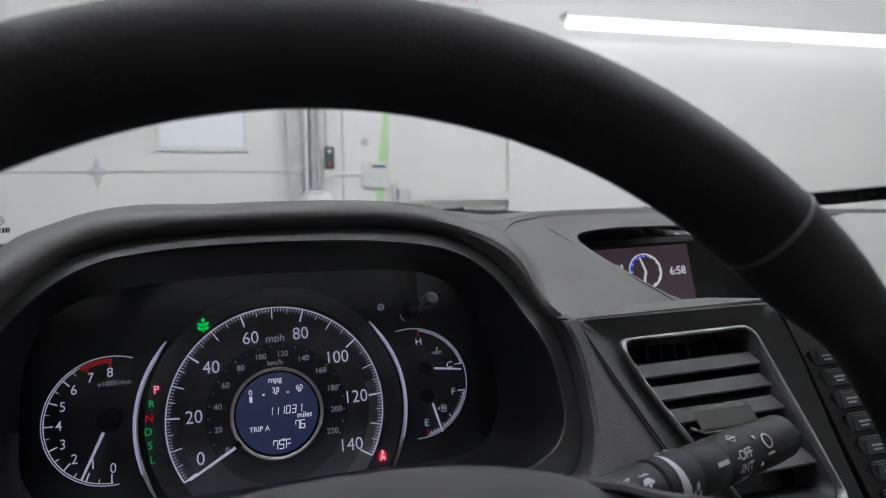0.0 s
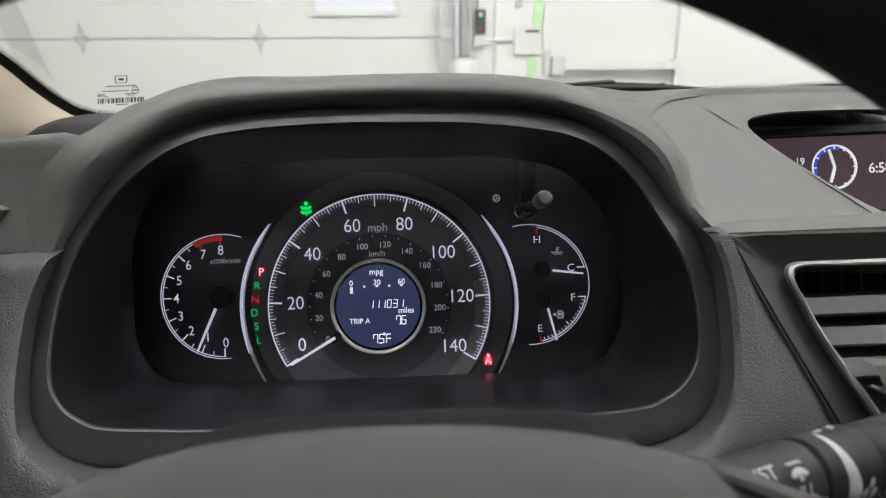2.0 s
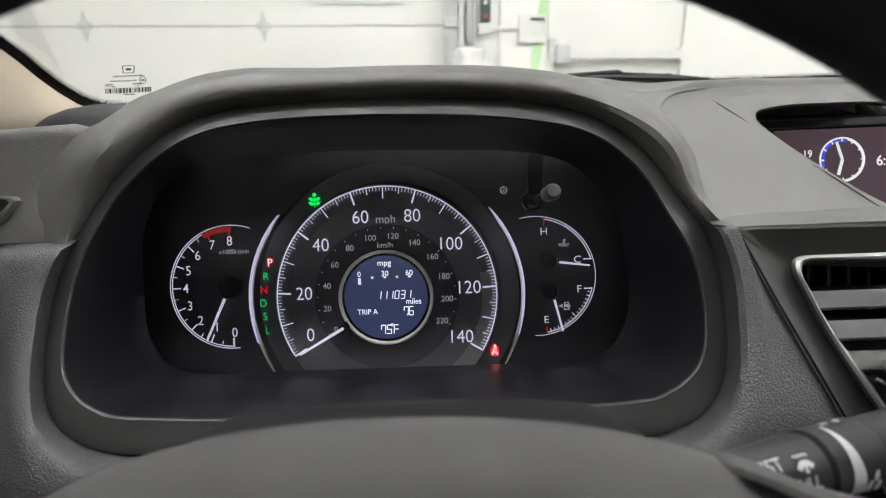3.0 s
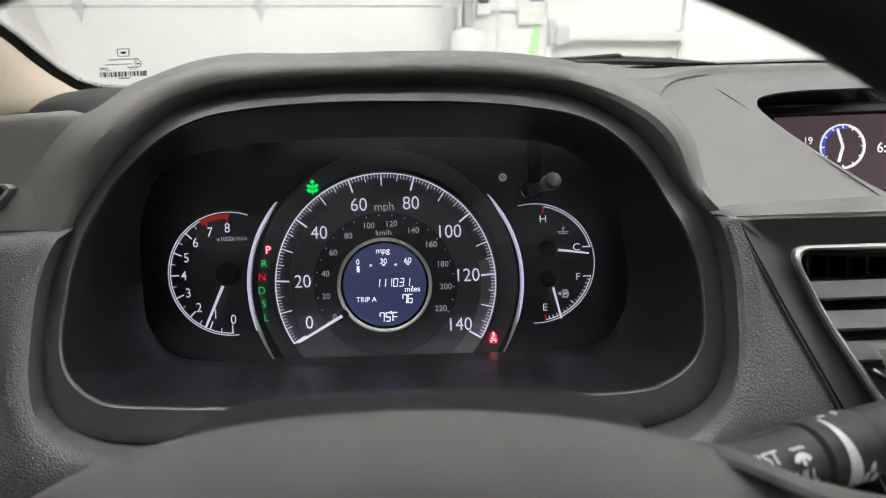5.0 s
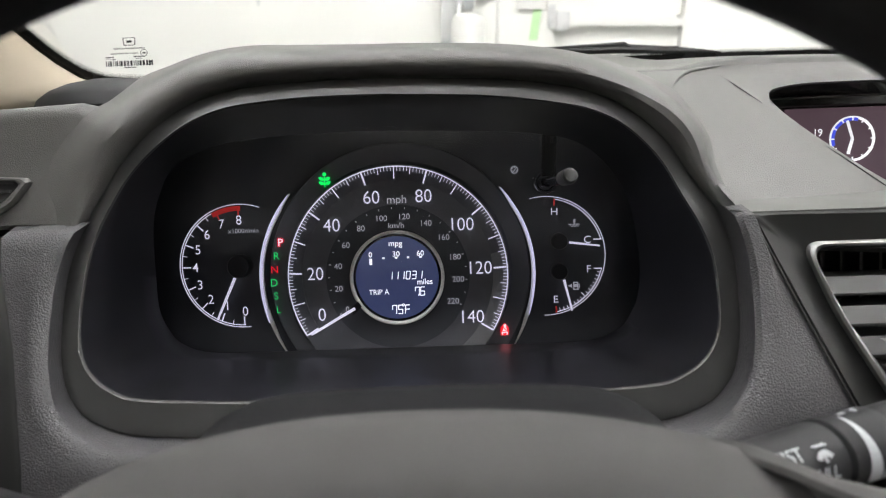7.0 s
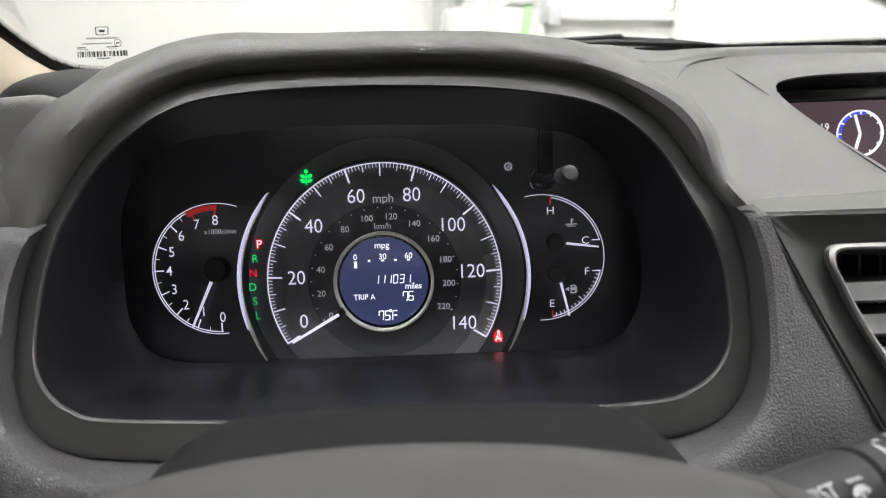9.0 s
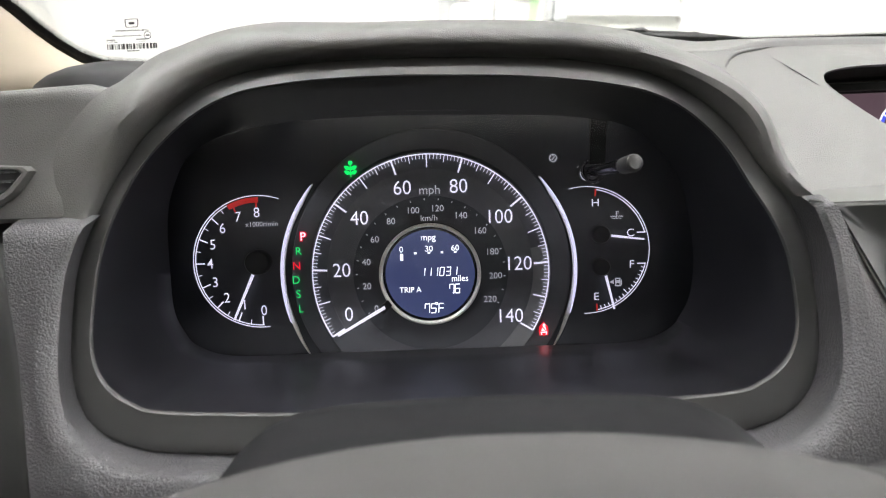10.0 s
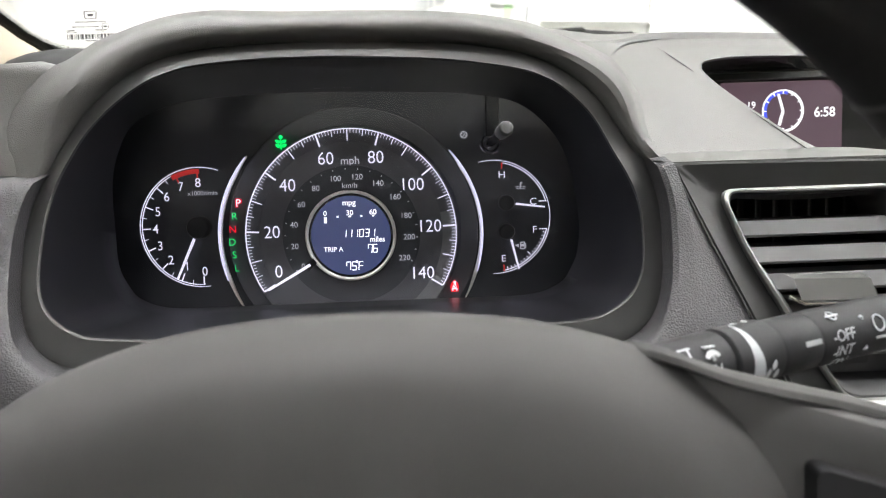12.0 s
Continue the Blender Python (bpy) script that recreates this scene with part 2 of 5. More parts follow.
def words(text, x, y, z, size, squeeze=1.0, bold=0.0, slant=0.0, align="CENTER"):
    """Flat letters facing the driver."""
    cu = bpy.data.curves.new("letters", "FONT")
    cu.body, cu.size, cu.align_x, cu.align_y, cu.offset, cu.shear = text, size, align, "CENTER", bold * size, slant
    cu.resolution_u = 4
    ob = new("letters", cu)
    bpy.context.view_layer.update()
    me = bpy.data.meshes.new_from_object(ob.evaluated_get(bpy.context.evaluated_depsgraph_get()))
    bm = bmesh.new()
    bm.from_mesh(me)
    bpy.data.objects.remove(ob), bpy.data.curves.remove(cu), bpy.data.meshes.remove(me)
    if align == "CENTER" and bm.verts:
        mid_y = (min(v.co.y for v in bm.verts) + max(v.co.y for v in bm.verts)) / 2
        bm.transform(Matrix.Translation((0, -mid_y, 0)))
    bm.transform(Matrix.Translation((x, y, z)) @ Matrix.Diagonal((squeeze, 1, 1, 1)))
    return bm


def disc(cx, cy, r, z0, z1, sides=48):
    return loft([[(cx + r * math.cos(2 * math.pi * k / sides), cy + r * math.sin(2 * math.pi * k / sides), z) for k in range(sides)] for z in (z0, z1)], True, (True, True))

# ---- garage ----
WALL_Y = 3.8


def slab(name, x0, x1, y0, y1, z0, z1, mat):
    return tagged(part(name, box(x0, x1, y0, y1, z0, z1), mat, None, in_car=False, smooth=False), kind="structure")


tagged(slab("floor", -6, 6.2, -7, 4.0, -0.1, 0, CONCRETE), "sealed grey concrete garage floor", "floor")
tagged(slab("ceiling", -6, 6.2, -7, 4.0, 3.4, 3.5, CEIL), "white painted garage ceiling", "ceiling")
tagged(slab("wall_west", -6.1, -6, -7, 4.0, 0, 3.4, WALL), "white painted garage side wall", "wall")
tagged(slab("wall_east", 6.2, 6.3, -7, 4.0, 0, 3.4, WALL), "white painted garage side wall", "wall")
tagged(slab("wall_south", -6, 6.2, -7.1, -7, 0, 3.4, WALL), "white painted garage back wall", "wall")
# the far wall stands round the openings of the overhead door and the personnel door
far = join(box(-6, -4.2, WALL_Y, 4.0, 0, 3.4), box(-4.2, 0.02, WALL_Y, 4.0, 2.75, 3.4), box(0.02, 0.70, WALL_Y, 4.0, 0, 3.4),
           box(0.70, 1.53, WALL_Y, 4.0, 2.12, 3.4), box(1.53, 6.2, WALL_Y, 4.0, 0, 3.4))
tagged(part("wall_north", far, WALL, None, in_car=False, smooth=False), "white painted garage wall round two doors", "wall", kind="structure")

gate = thing("garage_door", "white sectional overhead door with a small window, closed", "garage door", (-2.1, 3.86, 0), in_car=False)
for k in range(5):
    z0 = 0.045 + 0.632 * (k - 0)
    part("door_section", box(-4.2, 0.02, 3.86, 3.91, z0 + 0.002, min(z0 + 0.630, 2.74)), DOOR_WHITE, gate, in_car=False, smooth=False, soften=0.006)
    for x in (-4.05, -3.45, -2.302, -1.15):
        if k:
            leaf = join(box(x - 0.045, x + 0.045, 3.85, 3.857, z0 - 0.018, z0 + 0.022), tube([(x - 0.05, 3.846, z0), (x + 0.05, 3.846, z0)], 0.008, 8))
            up = bmesh.new()
            pts = [(x, 3.852, z0 + 0.10), (x + 0.032, 3.852, z0), (x, 3.852, z0 - 0.10), (x - 0.032, 3.852, z0)]
            front = [up.verts.new(p) for p in pts]
            back = [up.verts.new((p[0], 3.858, p[2])) for p in pts]
            up.faces.new(front), up.faces.new(back)
            for i in range(4):
                up.faces.new((front[i], front[(i + 1) % 4], back[(i + 1) % 4], back[i]))
            part("hinge", join(leaf, up), STEEL, gate, "galvanised steel hinge", in_car=False, smooth=False)
win = part("window_frame", join(box(-0.809, -0.247, 3.84, 3.862, 1.735, 1.760), box(-0.809, -0.247, 3.84, 3.862, 1.439, 1.470), box(-0.809, -0.780, 3.84, 3.862, 1.470, 1.735),
                                box(-0.277, -0.247, 3.84, 3.862, 1.470, 1.735)), PVC, gate, "white plastic window frame", in_car=False, smooth=False, soften=0.004)
part("pane", box(-0.780, -0.277, 3.848, 3.856, 1.470, 1.735), PANE, win, "frosted daylight pane", in_car=False, smooth=False)

track = thing("door_track", "grey steel vertical track beside the overhead door", "door track", (0.1, 3.8, 0), in_car=False)
part("jamb", box(0.005, 0.095, 3.755, 3.797, 0, 2.9), GREY_PAINT, track, in_car=False, smooth=False, soften=0.003)
part("rail", join(box(0.100, 0.112, 3.70, 3.797, 0, 2.9), box(0.112, 0.128, 3.70, 3.712, 0, 2.9)), STEEL, track, in_car=False, smooth=False)
part("rail", join(box(0.146, 0.200, 3.74, 3.797, 1.20, 2.9), box(0.188, 0.200, 3.69, 3.74, 1.20, 2.9)), GREY_PAINT, track, in_car=False, smooth=False, soften=0.003)
for z in (0.9, 1.33, 1.95):
    part("bracket", box(0.02, 0.13, 3.735, 3.755, z - 0.03, z + 0.03), STEEL, track, in_car=False, smooth=False, soften=0.002)

guard = thing("bollard", "white round-topped protective post beside the door track", "bollard", (0.165, 3.6, 0), in_car=False)
part("post", tube([(0.165, 3.6, 0), (0.165, 3.6, 1.13), (0.165, 3.6, 1.165), (0.165, 3.6, 1.18)], [0.10, 0.10, 0.085, 0.03], 24), PVC, guard, in_car=False)

tagged(part("conduit", join(tube([(0.255, 3.785, 1.46), (0.255, 3.785, 3.38)], 0.011, 10), tube([(0.36, 3.785, 0.4), (0.36, 3.785, 3.38)], 0.009, 10)), PVC, None, in_car=False),
       "white plastic electrical conduit on the wall", "conduit")
tagged(part("conduit", tube([(0.27, 3.785, 1.29), (0.47, 3.785, 1.29)], 0.011, 10), PVC, None, in_car=False), "short horizontal grey conduit on the wall", "conduit")

switch = thing("door_switch", "dark push-button door control with white junction box", "switch", (0.264, 3.8, 1.3), in_car=False)
part("case", box(0.232, 0.296, 3.75, 3.798, 1.325, 1.470), DARK_BOX, switch, in_car=False, smooth=False, soften=0.006)
for z, m in ((1.44, PVC), (1.40, DARK_BOX), (1.36, RED_BUTTON)):
    part("button", tube([(0.264, 3.752, z), (0.264, 3.742, z)], 0.013, 12), m, switch, in_car=False)
part("junction_box", box(0.222, 0.306, 3.74, 3.798, 1.255, 1.318), PVC, switch, in_car=False, smooth=False, soften=0.006)

stat = thing("thermostat", "small grey wall sensor", "sensor", (0.50, 3.8, 1.5), in_car=False)
part("body", box(0.482, 0.522, 3.77, 3.798, 1.485, 1.53), GREY_PAINT, stat, in_car=False, smooth=False, soften=0.004)
panel = thing("alarm_panel", "white alarm keypad with a green display on the wall", "keypad", (0.55, 3.8, 1.2), in_car=False)
part("body", box(0.475, 0.640, 3.76, 3.798, 1.20, 1.372), PVC, panel, in_car=False, smooth=False, soften=0.008)
part("display", box(0.545, 0.632, 3.755, 3.762, 1.335, 1.350), DARK_BOX, panel, in_car=False, smooth=False)
part("display", box(0.55, 0.61, 3.755, 3.762, 1.255, 1.262), GREEN_TAPE, panel, in_car=False, smooth=False)
tape = loft([[(0.56, 3.790, 1.02), (0.61, 3.790, 1.02), (0.61, 3.794, 1.02), (0.56, 3.794, 1.02)], [(0.665, 3.790, 2.1), (0.735, 3.790, 2.1), (0.735, 3.794, 2.1), (0.665, 3.794, 2.1)]], True, (True, True))
tagged(part("hanging_strip", tape, GREEN_TAPE, None, in_car=False, smooth=False), "pale green translucent strip hanging beside the door", "strip")

door = thing("personnel_door", "white steel exit door with a push bar, closed", "door", (1.1, 3.8, 0), in_car=False)
part("leaf", box(0.71, 1.52, 3.84, 3.885, 0.01, 2.11), DOOR_WHITE, door, in_car=False, smooth=False, soften=0.003)
part("frame", join(box(0.66, 0.712, 3.785, 3.9, 0, 2.16), box(1.518, 1.57, 3.785, 3.9, 0, 2.16), box(0.712, 1.518, 3.785, 3.9, 2.11, 2.16)), DOOR_WHITE, door, in_car=False, smooth=False, soften=0.004)
bar = part("push_bar", box(0.745, 1.515, 3.75, 3.80, 1.105, 1.160), PVC, door, "white horizontal push bar", in_car=False, smooth=False, soften=0.008)
part("end_case", box(0.715, 0.80, 3.735, 3.84, 1.075, 1.19), STEEL, bar, "steel latch case", in_car=False, smooth=False, soften=0.006)
part("end_case", box(1.49, 1.522, 3.745, 3.84, 1.10, 1.17), PVC, bar, in_car=False, smooth=False, soften=0.004)
part("latch", box(0.672, 0.715, 3.76, 3.79, 1.09, 1.23), STEEL, door, in_car=False, smooth=False, soften=0.003)

sign = thing("exit_sign", "white exit sign with red letters above the door", "exit sign", (1.16, 3.8, 2.45), in_car=False)
part("body", box(1.0, 1.32, 3.75, 3.798, 2.40, 2.60), PVC, sign, in_car=False, smooth=False, soften=0.006)
let = words("EXIT", 0, 0, 0, 0.15)
let.transform(pose(1.16, 3.747, 2.50, 90))
part("lettering", let, RED_PRINT, sign, "red letters", in_car=False, smooth=False)


def batten(x0, x1, y, z, glow=None):
    lamp = thing("led_batten", "white linear LED batten lamp, switched on; ceiling ones unseen and added", "lamp", ((x0 + x1) / 2, y, z), in_car=False, group="garage LED battens")
    a = box(x0, x1, y - 0.03, y + 0.03, z + 0.03, z + 0.07) if glow else box(x0, x1, y - 0.03, WALL_Y - 0.002, z + 0.03, z + 0.07)
    b = box(x0 + 0.01, x1 - 0.01, y - 0.042, y + 0.042, z - 0.04, z + 0.03)
    part("housing", a, PVC, lamp, in_car=False, smooth=False, soften=0.004)
    part("diffuser", b, glow or TUBE, lamp, in_car=False, smooth=False, soften=0.012)
    return lamp


batten(1.90, 3.75, 3.70, 2.34)
batten(3.76, 5.60, 3.70, 2.34)
# the ceiling rows are unseen, added and placed to light wall and dash
for y, places in ((1.3, (-0.9, 1.5, 3.9)), (-0.1, (-3.3, -0.9, 1.5, 3.9)), (-4.0, (-0.9, 1.5))):
    for x in places:
        batten(x - 0.9, x + 0.9, y, 3.33, UNSEEN_TUBE)

# ---- instrument cluster ----
CX = 0.008


def tilt(y):
    """The depth of the surround's reclined plane at height y."""
    return 0.097 - 0.5 * y


LOW_OUT = [(0.183, 0.018), (0.1805, -0.008), (0.1765, -0.027), (0.1695, -0.0425), (0.1580, -0.0532), (0.143, -0.0592), (0.122, -0.0625), (0.06, -0.065), (0, -0.065)]
LOW_IN = [(0.1690, 0.010), (0.1670, -0.010), (0.1630, -0.0235), (0.1550, -0.0335), (0.1430, -0.0405), (0.126, -0.0445), (0.06, -0.047), (0, -0.047)]
LOW_WINDOW = [(0.1610, 0.008), (0.1600, -0.016), (0.155, -0.029), (0.146, -0.0400), (0.122, -0.0470), (0.06, -0.0472), (0, -0.0472)]
OUT_R = [(0, 0.1277), (0.042, 0.1260), (0.074, 0.1233), (0.104, 0.1179), (0.119, 0.1129), (0.133, 0.1049), (0.146, 0.0936), (0.158, 0.0786), (0.1672, 0.0606), (0.1737, 0.0488), (0.1795, 0.040)] + LOW_OUT
OUT_L = [(0, 0.1277), (0.038, 0.1281), (0.070, 0.1271), (0.095, 0.1250), (0.117, 0.1199), (0.132, 0.1128), (0.146, 0.1010), (0.1587, 0.0853), (0.1669, 0.0712), (0.1733, 0.0578), (0.1791, 0.0420)] + LOW_OUT
IN_R = [(0, 0.1162), (0.041, 0.1142), (0.072, 0.1110), (0.102, 0.1056), (0.117, 0.1010), (0.131, 0.0928), (0.143, 0.0803), (0.152, 0.0660), (0.1588, 0.0480), (0.1645, 0.0343), (0.1680, 0.0220)] + LOW_IN
IN_L = [(0, 0.1165), (0.038, 0.1168), (0.070, 0.1157), (0.100, 0.1124), (0.116, 0.1076), (0.130, 0.0997), (0.144, 0.0865), (0.1561, 0.0694), (0.1638, 0.0505), (0.1674, 0.0380), (0.1692, 0.0240)] + LOW_IN
WINDOW_R = [(0, 0.0970), (0.020, 0.0963), (0.055, 0.0950), (0.0855, 0.0929), (0.1195, 0.0860), (0.141, 0.0690), (0.1545, 0.045)] + LOW_WINDOW
WINDOW_L = [(0, 0.0970), (0.034, 0.0973), (0.086, 0.0957), (0.120, 0.0905), (0.144, 0.0790), (0.1550, 0.0610), (0.1605, 0.040)] + LOW_WINDOW


def eased(side):
    """The outline with its crown set slightly lower."""
    return [(x, y - 0.0013 * min(1, max(0, (y - 0.07) / 0.04))) for x, y in side]


OUT_R, OUT_L, IN_R, IN_L = eased(OUT_R), eased(OUT_L), eased(IN_R), eased(IN_L)
N = 130
outer, inner, window = closed(OUT_R, OUT_L, CX, N), closed(IN_R, IN_L, CX, N), closed(WINDOW_R, WINDOW_L, 0.0, N)


def ring_at(loop, dz=0.0, grow=0.0, z=None):
    cx, cy = CX, 0.03
    out = []
    for x, y in loop:
        d = Vector((x - cx, y - cy))
        d = d.normalized() * grow if d.length else d
        out.append((x + d.x, y + d.y, tilt(y) + dz if z is None else z))
    return out


def blend(a, b, s):
    return [tuple(p + (q - p) * s for p, q in zip(u, v)) for u, v in zip(a, b)]


cluster = thing("instrument_cluster", "backlit black instrument cluster with white dials behind a clear lens", "instrument cluster", (0, -0.05, -0.04))


def lens_z(y):
    """The lens leans with its top towards the driver."""
    return 0.010 + 0.19 * (y + 0.0475)


def on_lens(loop, dz=0.0, grow=0.0):
    """The window's outline carried from the plane z = 0.010 onto the leaning lens, along the driver's sight."""
    ex, ey, ez = 0.050, 0.046, 0.418
    out = []
    for x, y, z in ring_at(loop, z=0.010, grow=grow):
        y2 = y
        for k in range(6):
            s = (ez - lens_z(y2)) / (ez - 0.010)
            y2 = ey + (y - ey) * s
        out.append((ex + (x - ex) * s, y2, lens_z(y2) + dz))
    return out


window_ring = on_lens(window)
deep = ring_at(inner, -0.0022)
part("recess", loft([ring_at(window, z=-0.036, grow=0.034)] + [on_lens(window, -0.004, 0.010)] + [on_lens(window, -0.0008, 0.0010), on_lens(window, 0.0006)] + [blend(window_ring, deep, s) for s in (0.25, 0.5, 0.75, 1)]), RECESS, cluster, "matte black recessed hood lining")


def smooth01(v):
    v = min(1, max(0, v))
    return v * v * (3 - 2 * v)


def between(s, dz):
    """A ring on the bezel's slope, from its inner to its outer edge."""
    return [(x, y, tilt(y) + (dz if s < 0.06 or s == 1 else dz * (1 - 0.75 * smooth01((y - 0.05) / 0.04)))) for x, y in blend(inner, outer, s)]


part("bezel", loft([between(s, dz) for s, dz in ((0, -0.0022), (0.010, -0.0010), (0.024, -0.0003), (0.040, 0.0), (0.065, -0.0002), (0.16, -0.0009), (0.38, -0.0023), (0.68, -0.0041), (0.92, -0.0055), (0.98, -0.0063), (1, -0.0080), (1, -0.035))]), BEZEL, cluster, "satin dark grey bezel")
plate = loft([ring_at(window, z=-0.034, grow=0.030), ring_at(window, z=-0.0305, grow=0.030)], True, (True, True))
part("dial_plate", plate, PLATE, cluster)
lens = part("lens", loft([on_lens(window, -0.0008, 0.003), on_lens(window, 0.0, 0.003)], True, (True, True)), LENS, cluster, "clear lens", smooth=False)
lens.visible_shadow = False

# speedometer, standing proud of the plate
SX, SY, SR = 0.0003, -0.0005, 0.0745


def speed_angle(mph):
    return 211.2 - 1.732 * mph


speedo = part("speedometer", loft([[(SX + r * math.cos(2 * math.pi * k / 96), max(-0.0555, SY + r * math.sin(2 * math.pi * k / 96)), z) for k in range(96)] for r, z in ((0.0930, -0.030), (0.0918, -0.0150), (0.0912, -0.0142), (0.0792, -0.0138), (0.0778, -0.0120), (0.0768, -0.0014), (0.0762, -0.0004), (0.05, -0.0004))], True, (True, True)),
              DIAL_GREY, cluster, "round speedometer face")
part("scale_band", arc_band(SX, SY, 0.0655, 0.0752, -34.5, 214.5, -0.0003, 96, 0.0005), DIAL, speedo)
part("scale_band", arc_band(SX, SY, 0.0650, 0.0758, -50, 12, 0.0000, 40, 0.0004), DIAL_BAND, speedo, "lighter grey end of the scale")
part("inner_disc", disc(SX, SY, 0.0490, -0.0004, 0.0012, 72), PLATE, speedo)
part("scale_arc", arc_band(SX, SY, 0.0744, 0.0752, -31.2, 211.2, 0.0008, 120), WHITE_LIT, speedo, "thin white arc")
major, minor = [], []
for v in range(0, 141):
    a = radians(speed_angle(v))
    c, s = math.cos(a), math.sin(a)
    if v % 20 == 0:
        r0, w, into = 0.0655, 0.00115, major
    elif v % 10 == 0:
        r0, w, into = 0.0665, 0.00075, major
    elif v % 5 == 0:
        r0, w, into = 0.0700, 0.00055, minor
    else:
        r0, w, into = 0.0718, 0.00038, minor
    into.append(stroke(SX + r0 * c, SY + r0 * s, SX + 0.0746 * c, SY + 0.0746 * s, w, 0.0008))
part("major_ticks", join(*major), WHITE_LIT, speedo, "long white scale marks", smooth=False)
part("minor_ticks", join(*minor), WHITE_LIT, speedo, "short white scale marks", smooth=False)
for v, x, y in ((0, -0.0527, -0.0250), (20, -0.0560, 0.0033), (40, -0.0432, 0.0360), (60, -0.0155, 0.0540), (80, 0.0198, 0.0538), (100, 0.0446, 0.0338), (120, 0.0560, 0.0038), (140, 0.0497, -0.0296)):
    part("numeral", words(str(v), x, y, 0.0008, 0.0126, 0.94, -0.004), WHITE_LIT, speedo, smooth=False)
part("unit_mark", words("mph", 0.0016, 0.0512, 0.0008, 0.0078, 1.0), WHITE_DIM, speedo, smooth=False)
part("unit_mark", words("km/h", 0.0006, 0.0345, 0.0014, 0.0052, 1.05), WHITE_DIM, speedo, smooth=False)
kticks = []
for v in range(0, 221, 10):
    a = radians(speed_angle(v / 1.609))
    c, s = math.cos(a), math.sin(a)
    kticks.append(stroke(SX + 0.0462 * c, SY + 0.0462 * s, SX + 0.0474 * c, SY + 0.0474 * s, 0.0005, 0.0014))
    if v % 20 == 0:
        part("small_numeral", words(str(v), SX + 0.0412 * c, SY + 0.0412 * s, 0.0014, 0.0056, 1.0), WHITE_DIM, speedo, smooth=False)
part("small_ticks", join(*kticks), WHITE_DIM, speedo, smooth=False)

display = part("display", disc(0, -0.001, 0.0282, 0.0010, 0.0022, 72), LCD, cluster, "round blue liquid-crystal display")
part("gap", disc(0, -0.001, 0.0300, 0.0004, 0.0018, 72), GLOSS, display, "black gap round the display")
ring = loft([[(r * math.cos(2 * math.pi * k / 96), -0.001 + r * math.sin(2 * math.pi * k / 96), z) for k in range(96)] for r, z in ((0.0322, 0.0), (0.0322, 0.0036), (0.0318, 0.0046), (0.0311, 0.0049), (0.0304, 0.0046), (0.0300, 0.0038), (0.0299, 0.0020))])
part("ring", ring, RING, display, "silver ring")


def seven(text, x, y, h, z, slant=0.12, gap=0.3):
    """Seven-segment figures, h high."""
    shapes = {"0": "abcdef", "1": "bc", "3": "abcdg", "5": "acdfg", "6": "acdefg", "7": "abcf", "F": "aefg"}
    w, t, bms = h * 0.5, h * 0.12, []
    for ch in text:
        if ch in shapes:
            ends = {"a": (0, h, w, h), "b": (w, h / 2, w, h), "c": (w, 0, w, h / 2), "d": (0, 0, w, 0), "e": (0, 0, 0, h / 2), "f": (0, h / 2, 0, h), "g": (0, h / 2, w, h / 2)}
            for seg in shapes[ch]:
                x0, y0, x1, y1 = ends[seg]
                bms.append(stroke(x + x0 + slant * y0, y + y0, x + x1 + slant * y1, y + y1, t, z))
        elif ch == ".":
            bms.append(stroke(x - h * 0.2, y - t / 2, x - h * 0.2, y + t, t, z))
            x -= (w + h * gap)
        x += w + h * gap
    return join(*bms)


LZ = 0.0024
part("reading", words("mpg", -0.0004, 0.0212, LZ, 0.0056, 1.0, 0.012), LCD_TEXT, display, smooth=False)
for s, x in (("0", -0.0176), ("30", -0.0002), ("60", 0.0163)):
    part("reading", words(s, x, 0.0152, LZ, 0.0052, 1.0, 0.012), LCD_TEXT, display, smooth=False)
part("bar_graph", join(stroke(-0.0175, 0.0125, -0.0175, 0.0082, 0.0019, LZ), stroke(-0.0002, 0.0132, -0.0002, 0.0120, 0.0018, LZ), stroke(0.0163, 0.0132, 0.0163, 0.0120, 0.0018, LZ), stroke(-0.0096, 0.0126, -0.0080, 0.0126, 0.0014, LZ), stroke(0.0072, 0.0126, 0.0088, 0.0126, 0.0014, LZ)), LCD_TEXT, display, smooth=False)
part("reading", seven("111031", -0.0062, -0.0021, 0.0052, LZ, 0.12, 0.28), LCD_TEXT, display, "odometer figures", smooth=False)
part("reading", words("miles", 0.0187, -0.0042, LZ, 0.0056, 0.92, 0.014), LCD_TEXT, display, smooth=False)
part("reading", words("TRIP A", -0.0128, -0.0105, LZ, 0.0050, 0.95, 0.012), LCD_TEXT, display, smooth=False)
part("reading", seven("7.6", 0.0118, -0.0135, 0.0056, LZ, 0.06, 0.14), LCD_TEXT, display, smooth=False)
part("reading", join(seven("75", -0.0042, -0.0257, 0.0058, LZ, 0.06, 0.2), seven("F", 0.0046, -0.0257, 0.0058, LZ, 0.06), arc_band(0.0034, -0.0198, 0.0004, 0.0010, 0, 360, LZ, 16)), LCD_TEXT, display, smooth=False)
needle = part("needle", join(stroke(-0.0290, -0.0205, -0.0595, -0.0377, 0.0021, 0.0052, 0.0012, 0.0015)), WHITE_LIT, speedo, "white pointer")
part("needle_root", loft([[(-0.0330, -0.0208, z), (-0.0302, -0.0252, z), (-0.0245, -0.0195, z), (-0.0270, -0.0160, z)] for z in (0.0030, 0.0062)], True, (True, True)), RECESS, speedo)

# tachometer
TX, TY = -0.1170, 0.0075


def rev_angle(v):
    return 270 - 22.5 * v


